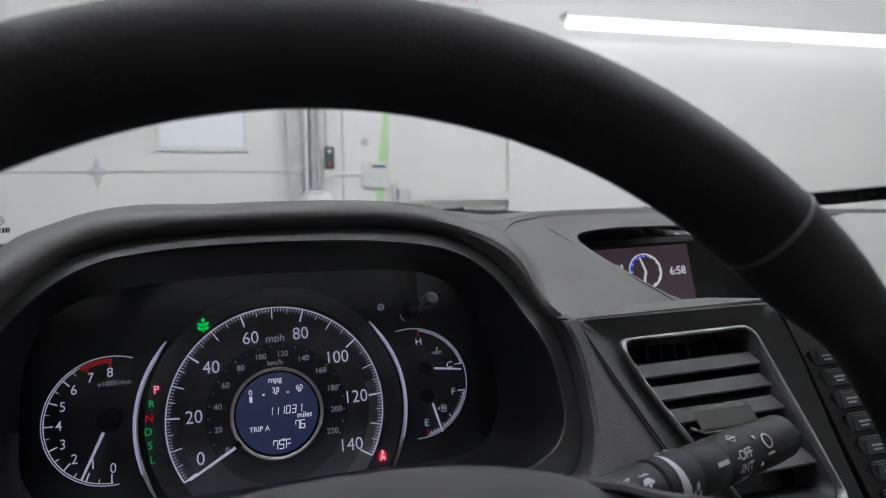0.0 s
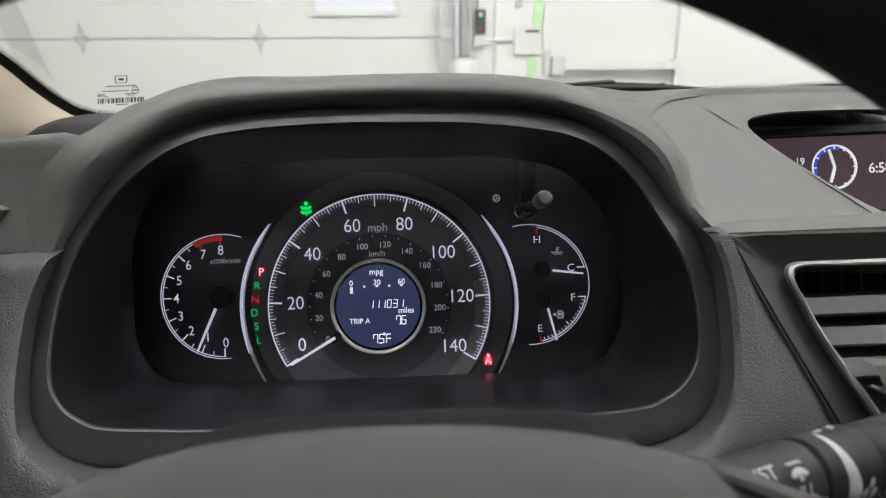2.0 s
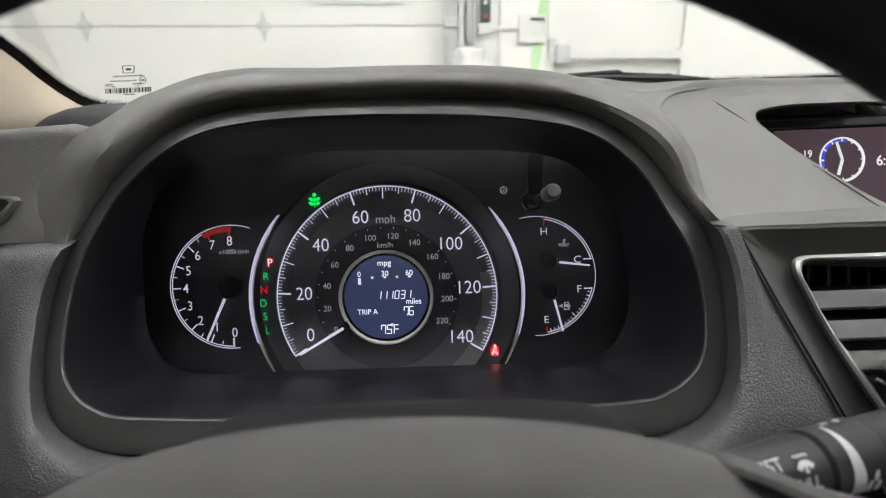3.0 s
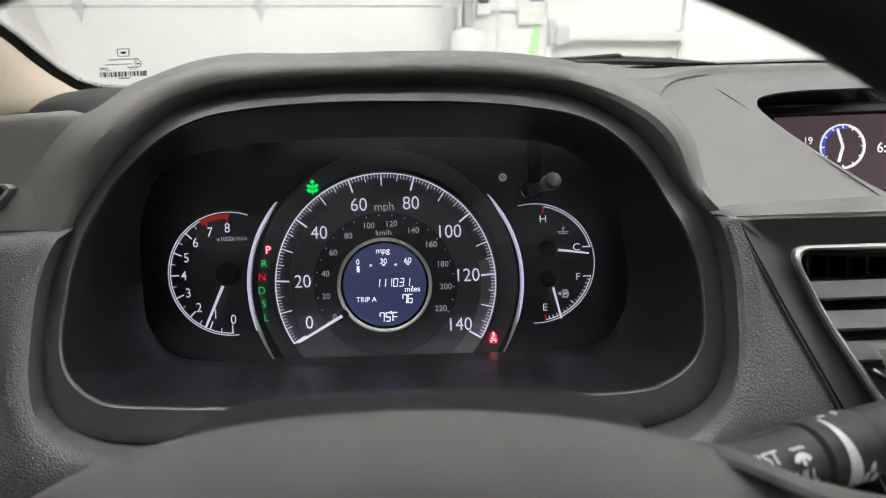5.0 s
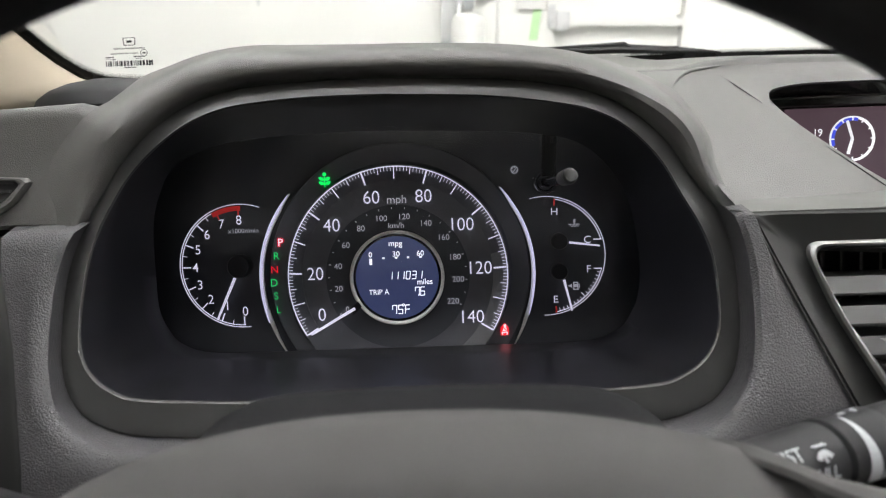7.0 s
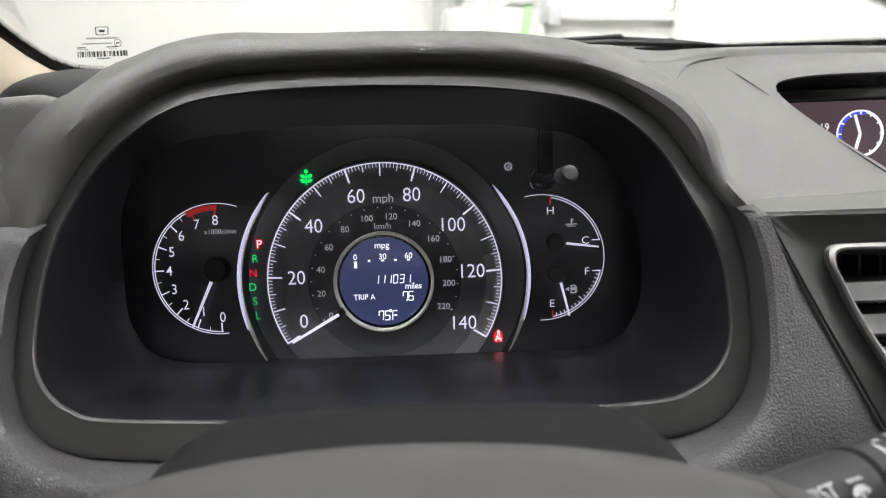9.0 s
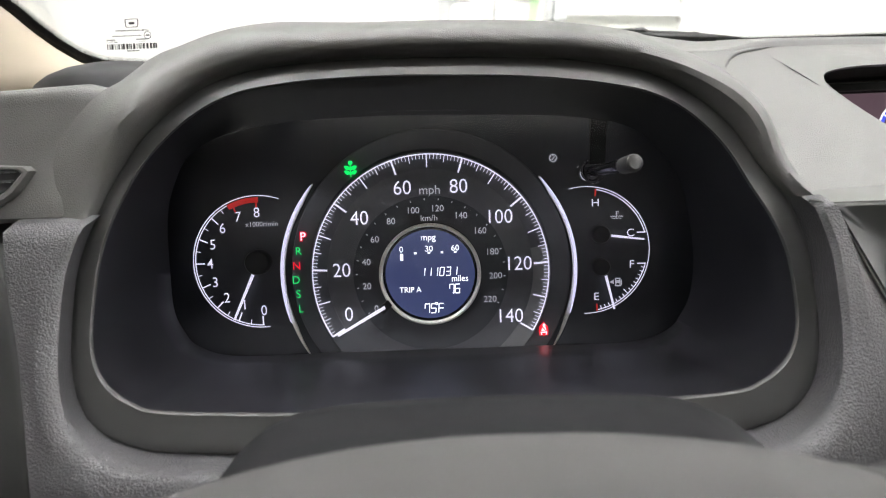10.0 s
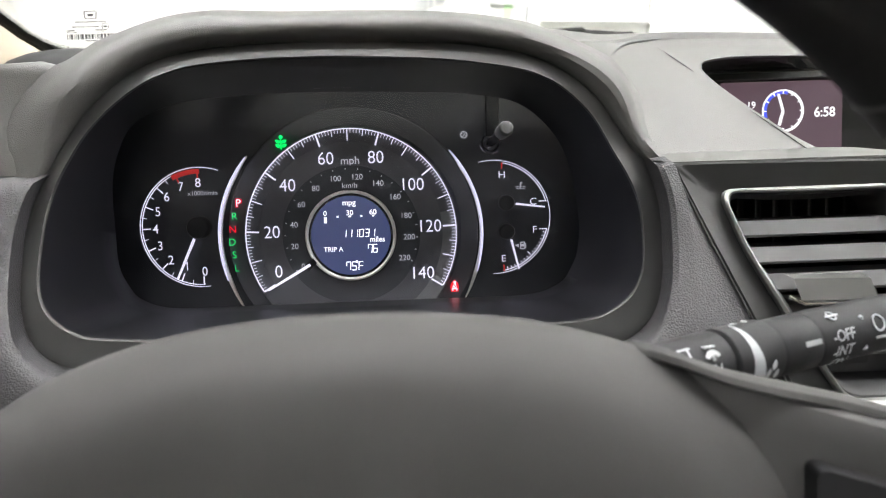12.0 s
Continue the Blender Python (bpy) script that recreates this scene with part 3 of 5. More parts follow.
OZ = -0.0302
tach = part("tachometer", disc(TX, TY, 0.0470, -0.0306, -0.0303, 64), PLATE, cluster, "round rev counter face")
part("scale_arc", join(arc_band(TX, TY, 0.0449, 0.0455, 70, 276, OZ, 80), arc_band(TX, TY, 0.0434, 0.0440, 117, 271, OZ, 70)), WHITE_LIT, tach, "double white arc", smooth=False)
part("red_zone", join(arc_band(TX, TY, 0.0405, 0.0440, 88, 117, OZ, 20), *[stroke(TX + 0.037 * math.cos(radians(a)), TY + 0.037 * math.sin(radians(a)), TX + 0.044 * math.cos(radians(a)), TY + 0.044 * math.sin(radians(a)), 0.001, OZ) for a in (90, 112.5)]), RED_PRINT, tach, "red zone", smooth=False)
marks = []
for v in range(0, 14):
    a = radians(rev_angle(v / 2))
    r0 = 0.0375 if v % 2 == 0 else 0.0405
    if v / 2 < 7:
        marks.append(stroke(TX + r0 * math.cos(a), TY + r0 * math.sin(a), TX + 0.0437 * math.cos(a), TY + 0.0437 * math.sin(a), 0.0009 if v % 2 == 0 else 0.0005, OZ))
part("ticks", join(*marks), WHITE_LIT, tach, smooth=False)
for v in range(9):
    a = radians(rev_angle(v))
    r = 0.0338 if v not in (0, 1) else (0.0335 if v == 0 else 0.0315)
    part("numeral", words(str(v), TX + r * math.cos(a) + (0.001 if v == 0 else 0), TY + r * math.sin(a), OZ + 0.0002, 0.0098, 0.92, 0.002), WHITE_LIT, tach, smooth=False)
part("unit_mark", words("x1000r/min", -0.1140, 0.0333, OZ + 0.0002, 0.0048, 1.0), WHITE_DIM, tach, smooth=False)
part("needle", stroke(-0.1208, -0.0008, -0.1353, -0.0312, 0.0020, OZ + 0.004, 0.001, 0.0014), WHITE_LIT, tach, "white pointer", smooth=False)
part("hub", loft([[(TX + r * math.cos(2 * math.pi * k / 32), TY + r * math.sin(2 * math.pi * k / 32), z) for k in range(32)] for r, z in ((0.0088, -0.0305), (0.0086, -0.0240), (0.0076, -0.0225))], True, (False, True)), RECESS, tach, "black round hub")

# temperature and fuel gauges
GX, GY = 0.1055, 0.0072
gauge = part("fuel_temperature_gauge", disc(GX, GY, 0.0448, -0.0306, -0.0303, 64), PLATE, cluster, "round fuel and temperature face")
part("scale_arc", join(arc_band(GX, GY, 0.0431, 0.0436, -92, 104, OZ, 80), arc_band(GX, GY, 0.0415, 0.0421, 15.5, 80, OZ, 30), arc_band(GX, GY, 0.0415, 0.0421, -80, -14, OZ, 30),
                       stroke(0.1405, 0.0184, 0.1463, 0.0184, 0.0008, OZ), stroke(0.1405, -0.0029, 0.1462, -0.0029, 0.0008, OZ)), WHITE_LIT, gauge, "thin white arcs", smooth=False)
part("hot_mark", stroke(0.1129, 0.0487, 0.1125, 0.0437, 0.0010, OZ + 0.0002), RED_PRINT, gauge, smooth=False)
part("empty_mark", stroke(0.1127, -0.0345, 0.1126, -0.0296, 0.0010, OZ + 0.0002), RED_PRINT, gauge, smooth=False)
marks = []
for k in range(1, 16):
    a = radians(-80 + 66 * k / 16)
    r0 = 0.0375 if k % 8 == 0 else 0.0395
    marks.append(stroke(GX + r0 * math.cos(a), GY + r0 * math.sin(a), GX + 0.0417 * math.cos(a), GY + 0.0417 * math.sin(a), 0.00055, OZ))
part("ticks", join(*marks), WHITE_LIT, gauge, smooth=False)
for s, x, y in (("H", 0.1126, 0.0395), ("C", 0.1362, 0.0184), ("F", 0.1368, -0.0031), ("E", 0.1124, -0.0246)):
    part("letter", words(s, x, y, OZ + 0.0002, 0.0074, 1.1), WHITE_LIT, gauge, smooth=False)
for x0, y0, x1, y1 in ((0.1222, 0.0170, 0.1441, 0.0139), (0.1180, -0.0100, 0.1235, -0.0330)):
    part("needle", stroke(x0, y0, x1, y1, 0.0017, OZ + 0.004, 0.001, 0.0012), WHITE_LIT, gauge, "white pointer", smooth=False)
for x, y in ((0.1153, 0.018), (0.1150, -0.004)):
    part("hub", loft([[(x + r * math.cos(2 * math.pi * k / 32), y + r * math.sin(2 * math.pi * k / 32), z) for k in range(32)] for r, z in ((0.0062, -0.0305), (0.0060, -0.0245), (0.0052, -0.0232))], True, (False, True)), RECESS, gauge, "black round hub")


def waves(x, y, w, z):
    pts = [(x - w / 2 + w * k / 12, y + 0.0004 * math.sin(k * math.pi / 2), z) for k in range(13)]
    return join(*[stroke(a[0], a[1], b[0], b[1], 0.0005, z) for a, b in zip(pts, pts[1:])])


symbol = join(stroke(0.1268, 0.0290, 0.1268, 0.0345, 0.0010, OZ), stroke(0.1268, 0.0343, 0.1290, 0.0343, 0.0006, OZ), stroke(0.1268, 0.0328, 0.1286, 0.0328, 0.0006, OZ), waves(0.1235, 0.0300, 0.005, OZ), waves(0.1302, 0.0300, 0.005, OZ), waves(0.1268, 0.0283, 0.009, OZ))
symbol.transform(Matrix.Translation((0.1268, 0.0305, 0)) @ Matrix.Diagonal((0.72, 0.78, 1, 1)) @ Matrix.Translation((-0.1268, -0.0310, 0)))
part("thermometer_symbol", symbol, WHITE_DIM, gauge, smooth=False)
symbol = join(stroke(0.1255, -0.0185, 0.1255, -0.0128, 0.0008, OZ), stroke(0.1290, -0.0185, 0.1290, -0.0128, 0.0008, OZ), stroke(0.1251, -0.0128, 0.1294, -0.0128, 0.0008, OZ), stroke(0.1251, -0.0155, 0.1294, -0.0155, 0.0022, OZ), stroke(0.1247, -0.0187, 0.1298, -0.0187, 0.0009, OZ),
                         stroke(0.1302, -0.0140, 0.1302, -0.0180, 0.0006, OZ), stroke(0.1206, -0.0156, 0.1238, -0.0156, 0.0003, OZ, 0.0004, 0.0034))
symbol.transform(Matrix.Translation((0.1262, -0.0152, 0)) @ Matrix.Diagonal((0.82, 0.85, 1, 1)) @ Matrix.Translation((-0.1260, 0.0157, 0)))
part("pump_symbol", symbol, WHITE_DIM, gauge, smooth=False)

# light guides either side of the speedometer
for side in (-1, 1):
    def guide(a0, a1, w, z):
        rows = []
        for k in range(41):
            a = radians(a0 + (a1 - a0) * k / 40)
            r = 0.0968 - 0.0055 * max(0, math.sin(a)) ** 2
            ww = w * min(1, 0.25 + 4 * k / 40, 0.25 + 6 * (40 - k) / 40)
            rows.append([(-0.0012 + side * (r - ww) * math.cos(a), -0.001 + (r - ww) * math.sin(a), z), (-0.0012 + side * (r - ww) * math.cos(a), -0.001 + (r - ww) * math.sin(a), z + 0.002),
                         (-0.0012 + side * r * math.cos(a), -0.001 + r * math.sin(a), z + 0.0015), (-0.0012 + side * r * math.cos(a), -0.001 + r * math.sin(a), z)])
        return loft(rows, True, (True, True))
    part("light_guide", guide(-18.5, 38.5, 0.0016, -0.0118), LILAC, cluster, "glowing lilac side arc")
    part("arc_trim", guide(-33.5, 39.0, 0.0026, -0.0140), RING, cluster, "silver side arc")

# gear letters and lamps
GZ = -0.0125
for s, x, y, m in (("R", -0.0858, 0.0154, GREEN_PRINT), ("N", -0.0875, 0.0058, RED_LAMP), ("D", -0.0884, -0.0035, GREEN_PRINT), ("S", -0.0874, -0.0129, GREEN_PRINT), ("L", -0.0862, -0.0227, GREEN_PRINT)):
    part("gear_letter", words(s, x, y, GZ + 0.0004, 0.0074, 1.0), m, cluster, smooth=False)
part("gear_letter", words("P", -0.0823, 0.0249, GZ + 0.0010, 0.0076, 1.0, 0.01), PINK_LIT, cluster, "glowing red gear letter", smooth=False)
# a fatter red P below draws the lit letter's halo
part("gear_halo", words("P", -0.0823, 0.0249, GZ + 0.0004, 0.0078, 1.12, 0.085), RED_HALO, cluster, smooth=False)


def leaf(x, y, ang, length, width, z):
    pts = [(0, 0), (0.35, 0.5), (0.7, 0.42), (1, 0), (0.7, -0.42), (0.35, -0.5)]
    c, s = math.cos(radians(ang)), math.sin(radians(ang))
    bm = bmesh.new()
    low = [bm.verts.new((x + length * u * c - width * v * s, y + length * u * s + width * v * c, z)) for u, v in pts]
    top = [bm.verts.new((q.co.x, q.co.y, z + 0.0004)) for q in low]
    bm.faces.new(low), bm.faces.new(top)
    for i in range(6):
        bm.faces.new((low[i], low[(i + 1) % 6], top[(i + 1) % 6], top[i]))
    return bm


EX, EY, EZ = -0.0492, 0.0676, -0.0125
part("eco_lamp", join(*[leaf(EX + s * 0.0002, EY + dy, 90 - s * 62, 0.0046, 0.0026, EZ) for s in (-1, 1) for dy in (-0.0036, -0.0006)], disc(EX, EY + 0.0036, 0.0014, EZ, EZ + 0.0004, 16), stroke(EX, EY - 0.0054, EX, EY + 0.002, 0.0008, EZ)), GREEN_LAMP, cluster, "glowing green plant symbol", smooth=False)
BX, BY, BZ = 0.0731, -0.0415, -0.0120
part("belt_lamp", join(disc(BX + 0.0002, BY + 0.0022, 0.0010, BZ, BZ + 0.0004, 14), stroke(BX + 0.0002, BY + 0.0014, BX, BY - 0.0018, 0.0015, BZ, 0.0004, 0.0034), stroke(BX - 0.0022, BY - 0.0026, BX + 0.0022, BY - 0.0026, 0.0008, BZ), stroke(BX - 0.0018, BY - 0.003, BX - 0.0014, BY - 0.0042, 0.0008, BZ), stroke(BX + 0.0018, BY - 0.003, BX + 0.0014, BY - 0.0042, 0.0008, BZ)), PINK_LIT, cluster, "lit seat-belt symbol", smooth=False)
# the lamp's red halo, drawn as a glowing shape below the symbol
part("belt_lamp_glow", join(leaf(BX, BY - 0.0054, 90, 0.0094, 0.0066, BZ - 0.0008), stroke(BX - 0.0029, BY - 0.0036, BX + 0.0029, BY - 0.0036, 0.0024, BZ - 0.0008)), RED_LAMP, cluster, "red halo drawn round the seat-belt symbol", smooth=False)
part("belt_strap", stroke(BX - 0.0009, BY + 0.0010, BX + 0.0012, BY - 0.0014, 0.0006, BZ + 0.0006), RED_LAMP, cluster, smooth=False)
part("cruise_symbol", join(arc_band(0.0846, 0.0704, 0.0021, 0.0027, 0, 360, -0.030, 28), *[stroke(0.0846 + 0.0014 * math.cos(radians(g)), 0.0704 + 0.0014 * math.sin(radians(g)), 0.0846 + 0.0022 * math.cos(radians(g)), 0.0704 + 0.0022 * math.sin(radians(g)), 0.0006, -0.030) for g in (-30, 90, 150, 210)], stroke(0.0846, 0.0700, 0.0856, 0.0714, 0.0006, -0.030), stroke(0.0838, 0.0690, 0.0846, 0.0700, 0.0006, -0.030)), WHITE_DIM, cluster, smooth=False)

# the push rod's dark reflection in the lens, built as a black bar
mirror_bar = [[(x, y, lens_z(y) + dz) for x, dz in ((0.0955, -0.0060), (0.0955, -0.0022), (0.0961, -0.0016), (0.1040, -0.0016), (0.1046, -0.0022), (0.1046, -0.0060))] for y in (0.0630, 0.0700, 0.0800, 0.0900, 0.0980)]
part("rod_reflection", loft(mirror_bar, True, (True, True)), COVER, cluster, "black bar drawn as the push rod's reflection in the lens", smooth=False)
knob = part("reset_knob", tube([(0.0990, 0.0593, 0.004), (0.0991, 0.0594, 0.035), (0.0992, 0.0596, 0.086)], [0.0031, 0.0031, 0.0034], 20), GLOSS, cluster, "black push rod for the trip meter")
part("tip", tube([(0.0991, 0.0595, 0.084), (0.0992, 0.0596, 0.0852), (0.0999, 0.0602, 0.0975), (0.1001, 0.0603, 0.0992), (0.1002, 0.0604, 0.1000)], [0.0036, 0.0041, 0.0043, 0.0040, 0.0030], 24), BEZEL, knob, "dark grey button end")
part("collar", loft([[(0.0992 + 0.018 * z + r * math.cos(2 * math.pi * k / 28), 0.0594 + 0.012 * z + r * math.sin(2 * math.pi * k / 28), z) for k in range(28)] for r, z in ((0.0078, 0.0102), (0.0078, 0.018), (0.0074, 0.0205), (0.0064, 0.0210), (0.0056, 0.0200), (0.0052, 0.0170), (0.0052, 0.0102))]), CLEAR_BASE, cluster, "clear collar")

# ---- dashboard ----
AHEAD = Vector((0, 0.284, -0.959))
dash = thing("dashboard", "dark grey soft-skinned car dashboard with a grained lower panel", "dashboard", (0.1, -0.1, 0.0))


def smoothstep(v):
    v = min(1, max(0, v))
    return v * v * (3 - 2 * v)


half_right, half_left = (smooth_line([(x, y, 0) for x, y in side], 90) for side in (OUT_R, OUT_L))
crest = [(CX - p.x, p.y) for p in reversed(half_left) if p.y >= 0.0385] + [(CX + p.x, p.y) for p in half_right[1:] if p.y >= 0.0335]
PA, PB, PC = 0.2051, -0.3166, -1.3245


def slope(x, y, dz=0.0):
    """A point on the plane of the panel beside the display."""
    return Vector((x, y, PA + PB * x + PC * y + dz))


def left_z(y):
    """The depth of the steeper panel beside the instruments at height y."""
    return 0.086 - 0.25 * y


def flank(y):
    """How wide the rolled flank of the hood is at height y."""
    return 0.12 + 0.88 * smoothstep((y - 0.039) / 0.057)


def outer_x(y, half=half_right):
    """The half width of the surround at height y, above its widest place."""
    for a, b in zip(half, half[1:]):
        if b.y <= y <= a.y and a.y > 0.018:
            return a.x + (b.x - a.x) * (a.y - y) / max(1e-9, a.y - b.y)
    return 0.1


rows = []
for i, (x, y) in enumerate(crest):
    a, b = Vector(crest[max(i - 1, 0)]), Vector(crest[min(i + 1, len(crest) - 1)])
    t = (b - a).normalized()
    n = Vector((-t.y, t.x))
    q, wide = (smoothstep((0.125 - y) / 0.050) if x > CX else smoothstep((0.122 - y) / 0.032)), flank(y)
    rise = wide
    if x < CX:
        wide = (0.20 + 0.42 * smoothstep((y - 0.036) / 0.030)) * (1 - 0.19 * smoothstep((y - 0.075) / 0.03) + 0.52 * smoothstep((y - 0.096) / 0.014))
    row = []
    full = 1.05 + 0.27 * smoothstep((CX - 0.035 - x) / 0.095)
    over = ((-0.001, -0.030), (0.0000, -0.0070), (0.0008, -0.0006), (0.0026, 0.0032), (0.0044, 0.0056), (0.0064, 0.0066), (0.0100, 0.0058), (0.0155, 0.0004), (0.0206, -0.0105), (0.0234, -0.0180), (0.0260, -0.0268), (0.0280, -0.0370))
    beside = ((-0.001, 0.0, -0.030), (0.0000, 0.0, -0.0070), (0.0004, 0.0, 0.0020), (0.0022, 0.0, 0.0100), (0.0052, 0.0, 0.0160), (0.0098, 0.04, 0.0192), (0.0160, 0.15, 0.0192), (0.0225, 0.36, 0.0164), (0.0290, 0.62, 0.0115), (0.0365, 0.84, 0.0060), (0.0450, 0.97, 0.0018), (0.0540, 1.0, -0.0006))
    if x < CX:
        beside = ((-0.001, 0.0, -0.030), (0.0000, 0.0, -0.0080), (0.0002, 0.0, 0.0020), (0.0016, 0.0, 0.0105), (0.0046, 0.02, 0.0160), (0.0100, 0.12, 0.0185), (0.0165, 0.32, 0.0168), (0.0230, 0.56, 0.0130), (0.0295, 0.78, 0.0084), (0.0365, 0.93, 0.0038), (0.0440, 1.0, 0.0006), (0.0520, 1.0, -0.0006))
    for k, ((d, dz), (d2, mix, dz2)) in enumerate(zip(over, beside)):
        d2 += 0.003 * (k / 11) ** 2 * smoothstep((0.092 - y) / 0.03)
        d = d * (0.99 + (full - 1) * smoothstep(d / 0.014)) if d > 0.008 else d
        dz2 = dz2 * rise if dz2 > 0 else dz2
        p = Vector((x + n.x * d, y + n.y * d, tilt(y) + dz))
        e = Vector((x + n.x * d2 * wide, y + n.y * d2 * wide))
        far_z = slope(e.x, e.y).z if x > CX else left_z(e.y) - 0.7 * max(0, e.y - 0.112)
        row.append(p.lerp(Vector((e.x, e.y, tilt(e.y) * (1 - mix) + far_z * mix + dz2)), q))
    for f in (0.05, 0.12, 0.24, 0.34):
        row.append(row[11] + (AHEAD * f + Vector((0, -0.045 * f, 0))) * (1 - q) + Vector((0, 0, -0.05 * f)) * q)
    rows.append(row)
part("hood", loft(rows, False), SOFT, dash, "padded hood over the instruments")

rec = smooth_line([(0.3265, 0.0335, 0), (0.3240, 0.0385, 0), (0.3144, 0.0440, 0), (0.3018, 0.0535, 0), (0.2892, 0.0690, 0), (0.2755, 0.0900, 0), (0.2690, 0.1040, 0), (0.2672, 0.1140, 0), (0.2705, 0.1195, 0), (0.2800, 0.1240, 0), (0.3050, 0.1290, 0), (0.3400, 0.1325, 0), (0.4100, 0.1365, 0), (0.5200, 0.1370, 0)], 60)


EDGE = ((0.0, 0.133), (0.12, 0.1335), (0.17, 0.1370), (0.21, 0.1390), (0.2234, 0.1402), (0.2478, 0.1452), (0.277, 0.1484), (0.335, 0.1530), (0.37, 0.1555), (0.52, 0.1630), (1.2, 0.190))


def edge_y(x):
    """The height of the upper brow of the dash at x."""
    for (x0, y0), (x1, y1) in zip(EDGE, EDGE[1:]):
        if x <= x1:
            return y0 + (y1 - y0) * (x - x0) / (x1 - x0)
    return EDGE[-1][1]


panel_rows = []
left = smooth_line([(CX + outer_x(y) + 0.022 * flank(y), y, 0) for y in (0.034, 0.042, 0.050, 0.060, 0.075, 0.090, 0.105)] + [(0.163, 0.128, 0), (0.175, 0.136, 0), (0.20, edge_y(0.20), 0), (0.25, edge_y(0.25), 0), (0.31, edge_y(0.31), 0), (0.40, edge_y(0.40), 0), (0.52, edge_y(0.52), 0)], 60)
for a, b in zip(left, rec):
    row = [slope(*(a.lerp(b, s)).xy, 0.003 * math.sin(math.pi * s) ** 2) for s in (0, 0.12, 0.25, 0.4, 0.55, 0.7, 0.85, 0.95)]
    row += [slope(b.x, b.y, -0.0004), slope(b.x, b.y, -0.0022) + (b - a).normalized() * 0.0014, slope(b.x, b.y, -0.012) + (b - a).normalized() * 0.002]
    panel_rows.append(row)
part("centre_panel", loft(panel_rows, False), SOFT, dash, "smooth sloping panel beside the display")
for line, lift in ([(0.2385, 0.1345, 0), (0.2470, 0.1232, 0), (0.2560, 0.1100, 0)], 0.0026), ([(0.2790, 0.0765, 0), (0.2844, 0.0686, 0), (0.3033, 0.0401, 0)], 0.0012):
    gap = [slope(*p.xy, lift) for p in smooth_line(line, 16)]
    part("panel_gap", tube(gap, [0.00042 * min(1, 0.3 + 0.7 * k / 5, 0.3 + 0.7 * (15 - k) / 5) for k in range(16)], 6), RUBBER, dash, "dark seam between two panels")
brow = []
for k in range(40):
    x = 0.120 + 0.88 * (k / 39) ** 1.5
    lift = 0.0125 * (1 - smoothstep((x - 0.165) / 0.09))
    base = slope(x, edge_y(x))
    lip = 0.0045 * smoothstep((x - 0.195) / 0.04)
    roll = [base + Vector((0, dy, dz)) for dy, dz in ((-0.002, 0.001), (0.0002, -0.0004), (0.0006 + lip * 0.7, -0.0012), (0.0012 + lip, -0.0024), (0.0024 + lip * 1.05, -0.0060), (0.0040 + lip, -0.0120))]
    brow.append(roll + [base + Vector((0, 0.0045 + lip, -0.014)) + AHEAD * f + Vector((0, -0.156 * f + 0.004 * math.sin(f * 30) * (f < 0.1) + lift * smoothstep(f / 0.05), 0)) for f in (0.01, 0.03, 0.06, 0.1, 0.2, 0.35, 0.44)])
part("top_shelf", loft(brow, False), SOFT, dash, "upper dash shelf under the windscreen")
curl = [slope(*p.xy, 0.001) for p in smooth_line([(0.1935, 0.1215, 0), (0.1974, 0.1256, 0), (0.2040, 0.1315, 0), (0.2130, 0.1368, 0), (0.2234, 0.1402, 0), (0.2478, 0.1455, 0)], 30)]
part("shelf_ridge", tube(curl, [0.0003 + 0.0012 * math.sin(math.pi * k / 29) ** 0.7 for k in range(30)], 10), SOFT, dash)

# information display in its hooded recess
info = part("information_display", box(0.300, 0.52, 0.036, 0.1262, -0.118, -0.1075), GLOSS, dash, "gloss black information display")
# the pale reflection in the gloss recess, built as a tilted satin strip
part("recess_sheen", loft([[(x, 0.1170, -0.1062), (x, 0.1180, -0.1035), (x, 0.1235, -0.1052), (x, 0.1245, -0.1070)] for x in (0.304, 0.318, 0.41, 0.4265, 0.435)], True, (True, True)), SURROUND, info, "satin strip built as the reflection above the screen")
part("screen", box(0.318, 0.4265, 0.0525, 0.1155, -0.1075, -0.1050), SCREEN, info, "dim mauve screen", smooth=False)
hood_in = []
for a, p in zip(left, rec):
    front = slope(p.x, p.y, -0.006) + (p - a).normalized() * 0.0016
    back = Vector((min(0.52, max(0.298, 0.31 + (p.x - 0.30) * 1.0)), min(0.1252, max(0.036, p.y + 0.004)), -0.1085))
    hood_in.append([front, front.lerp(back, 0.15), front.lerp(back, 0.5), back])
part("display_recess", loft(hood_in, False), GLOSS, dash, "gloss black lining of the display recess")
KX, KY, KZ = 0.3728, 0.0895, -0.1047
part("clock_ring", arc_band(KX, KY, 0.0166, 0.0188, 0, 360, KZ, 64), SCREEN_WHITE, info, "white clock circle", smooth=False)
part("clock_band", arc_band(KX, KY, 0.0148, 0.0174, 75, 200, KZ + 0.0002, 40), SCREEN_BLUE, info, "blue clock arc", smooth=False)
part("clock_marks", join(*[stroke(KX + 0.0150 * math.cos(radians(a)), KY + 0.0150 * math.sin(radians(a)), KX + 0.0180 * math.cos(radians(a)), KY + 0.0180 * math.sin(radians(a)), 0.0010, KZ + 0.0005) for a in range(0, 360, 30)]), SCREEN_WHITE, info, smooth=False)
part("clock_pointers", join(stroke(KX, KY, KX - 0.0045, KY + 0.0150, 0.0022, KZ + 0.0004), stroke(KX, KY, KX - 0.0035, KY - 0.0125, 0.0026, KZ + 0.0004)), SCREEN_WHITE, info, smooth=False)
part("time_reading", words("6:58", 0.4105, 0.0878, KZ, 0.0118, 0.95, 0.015), SCREEN_WHITE, info, smooth=False)
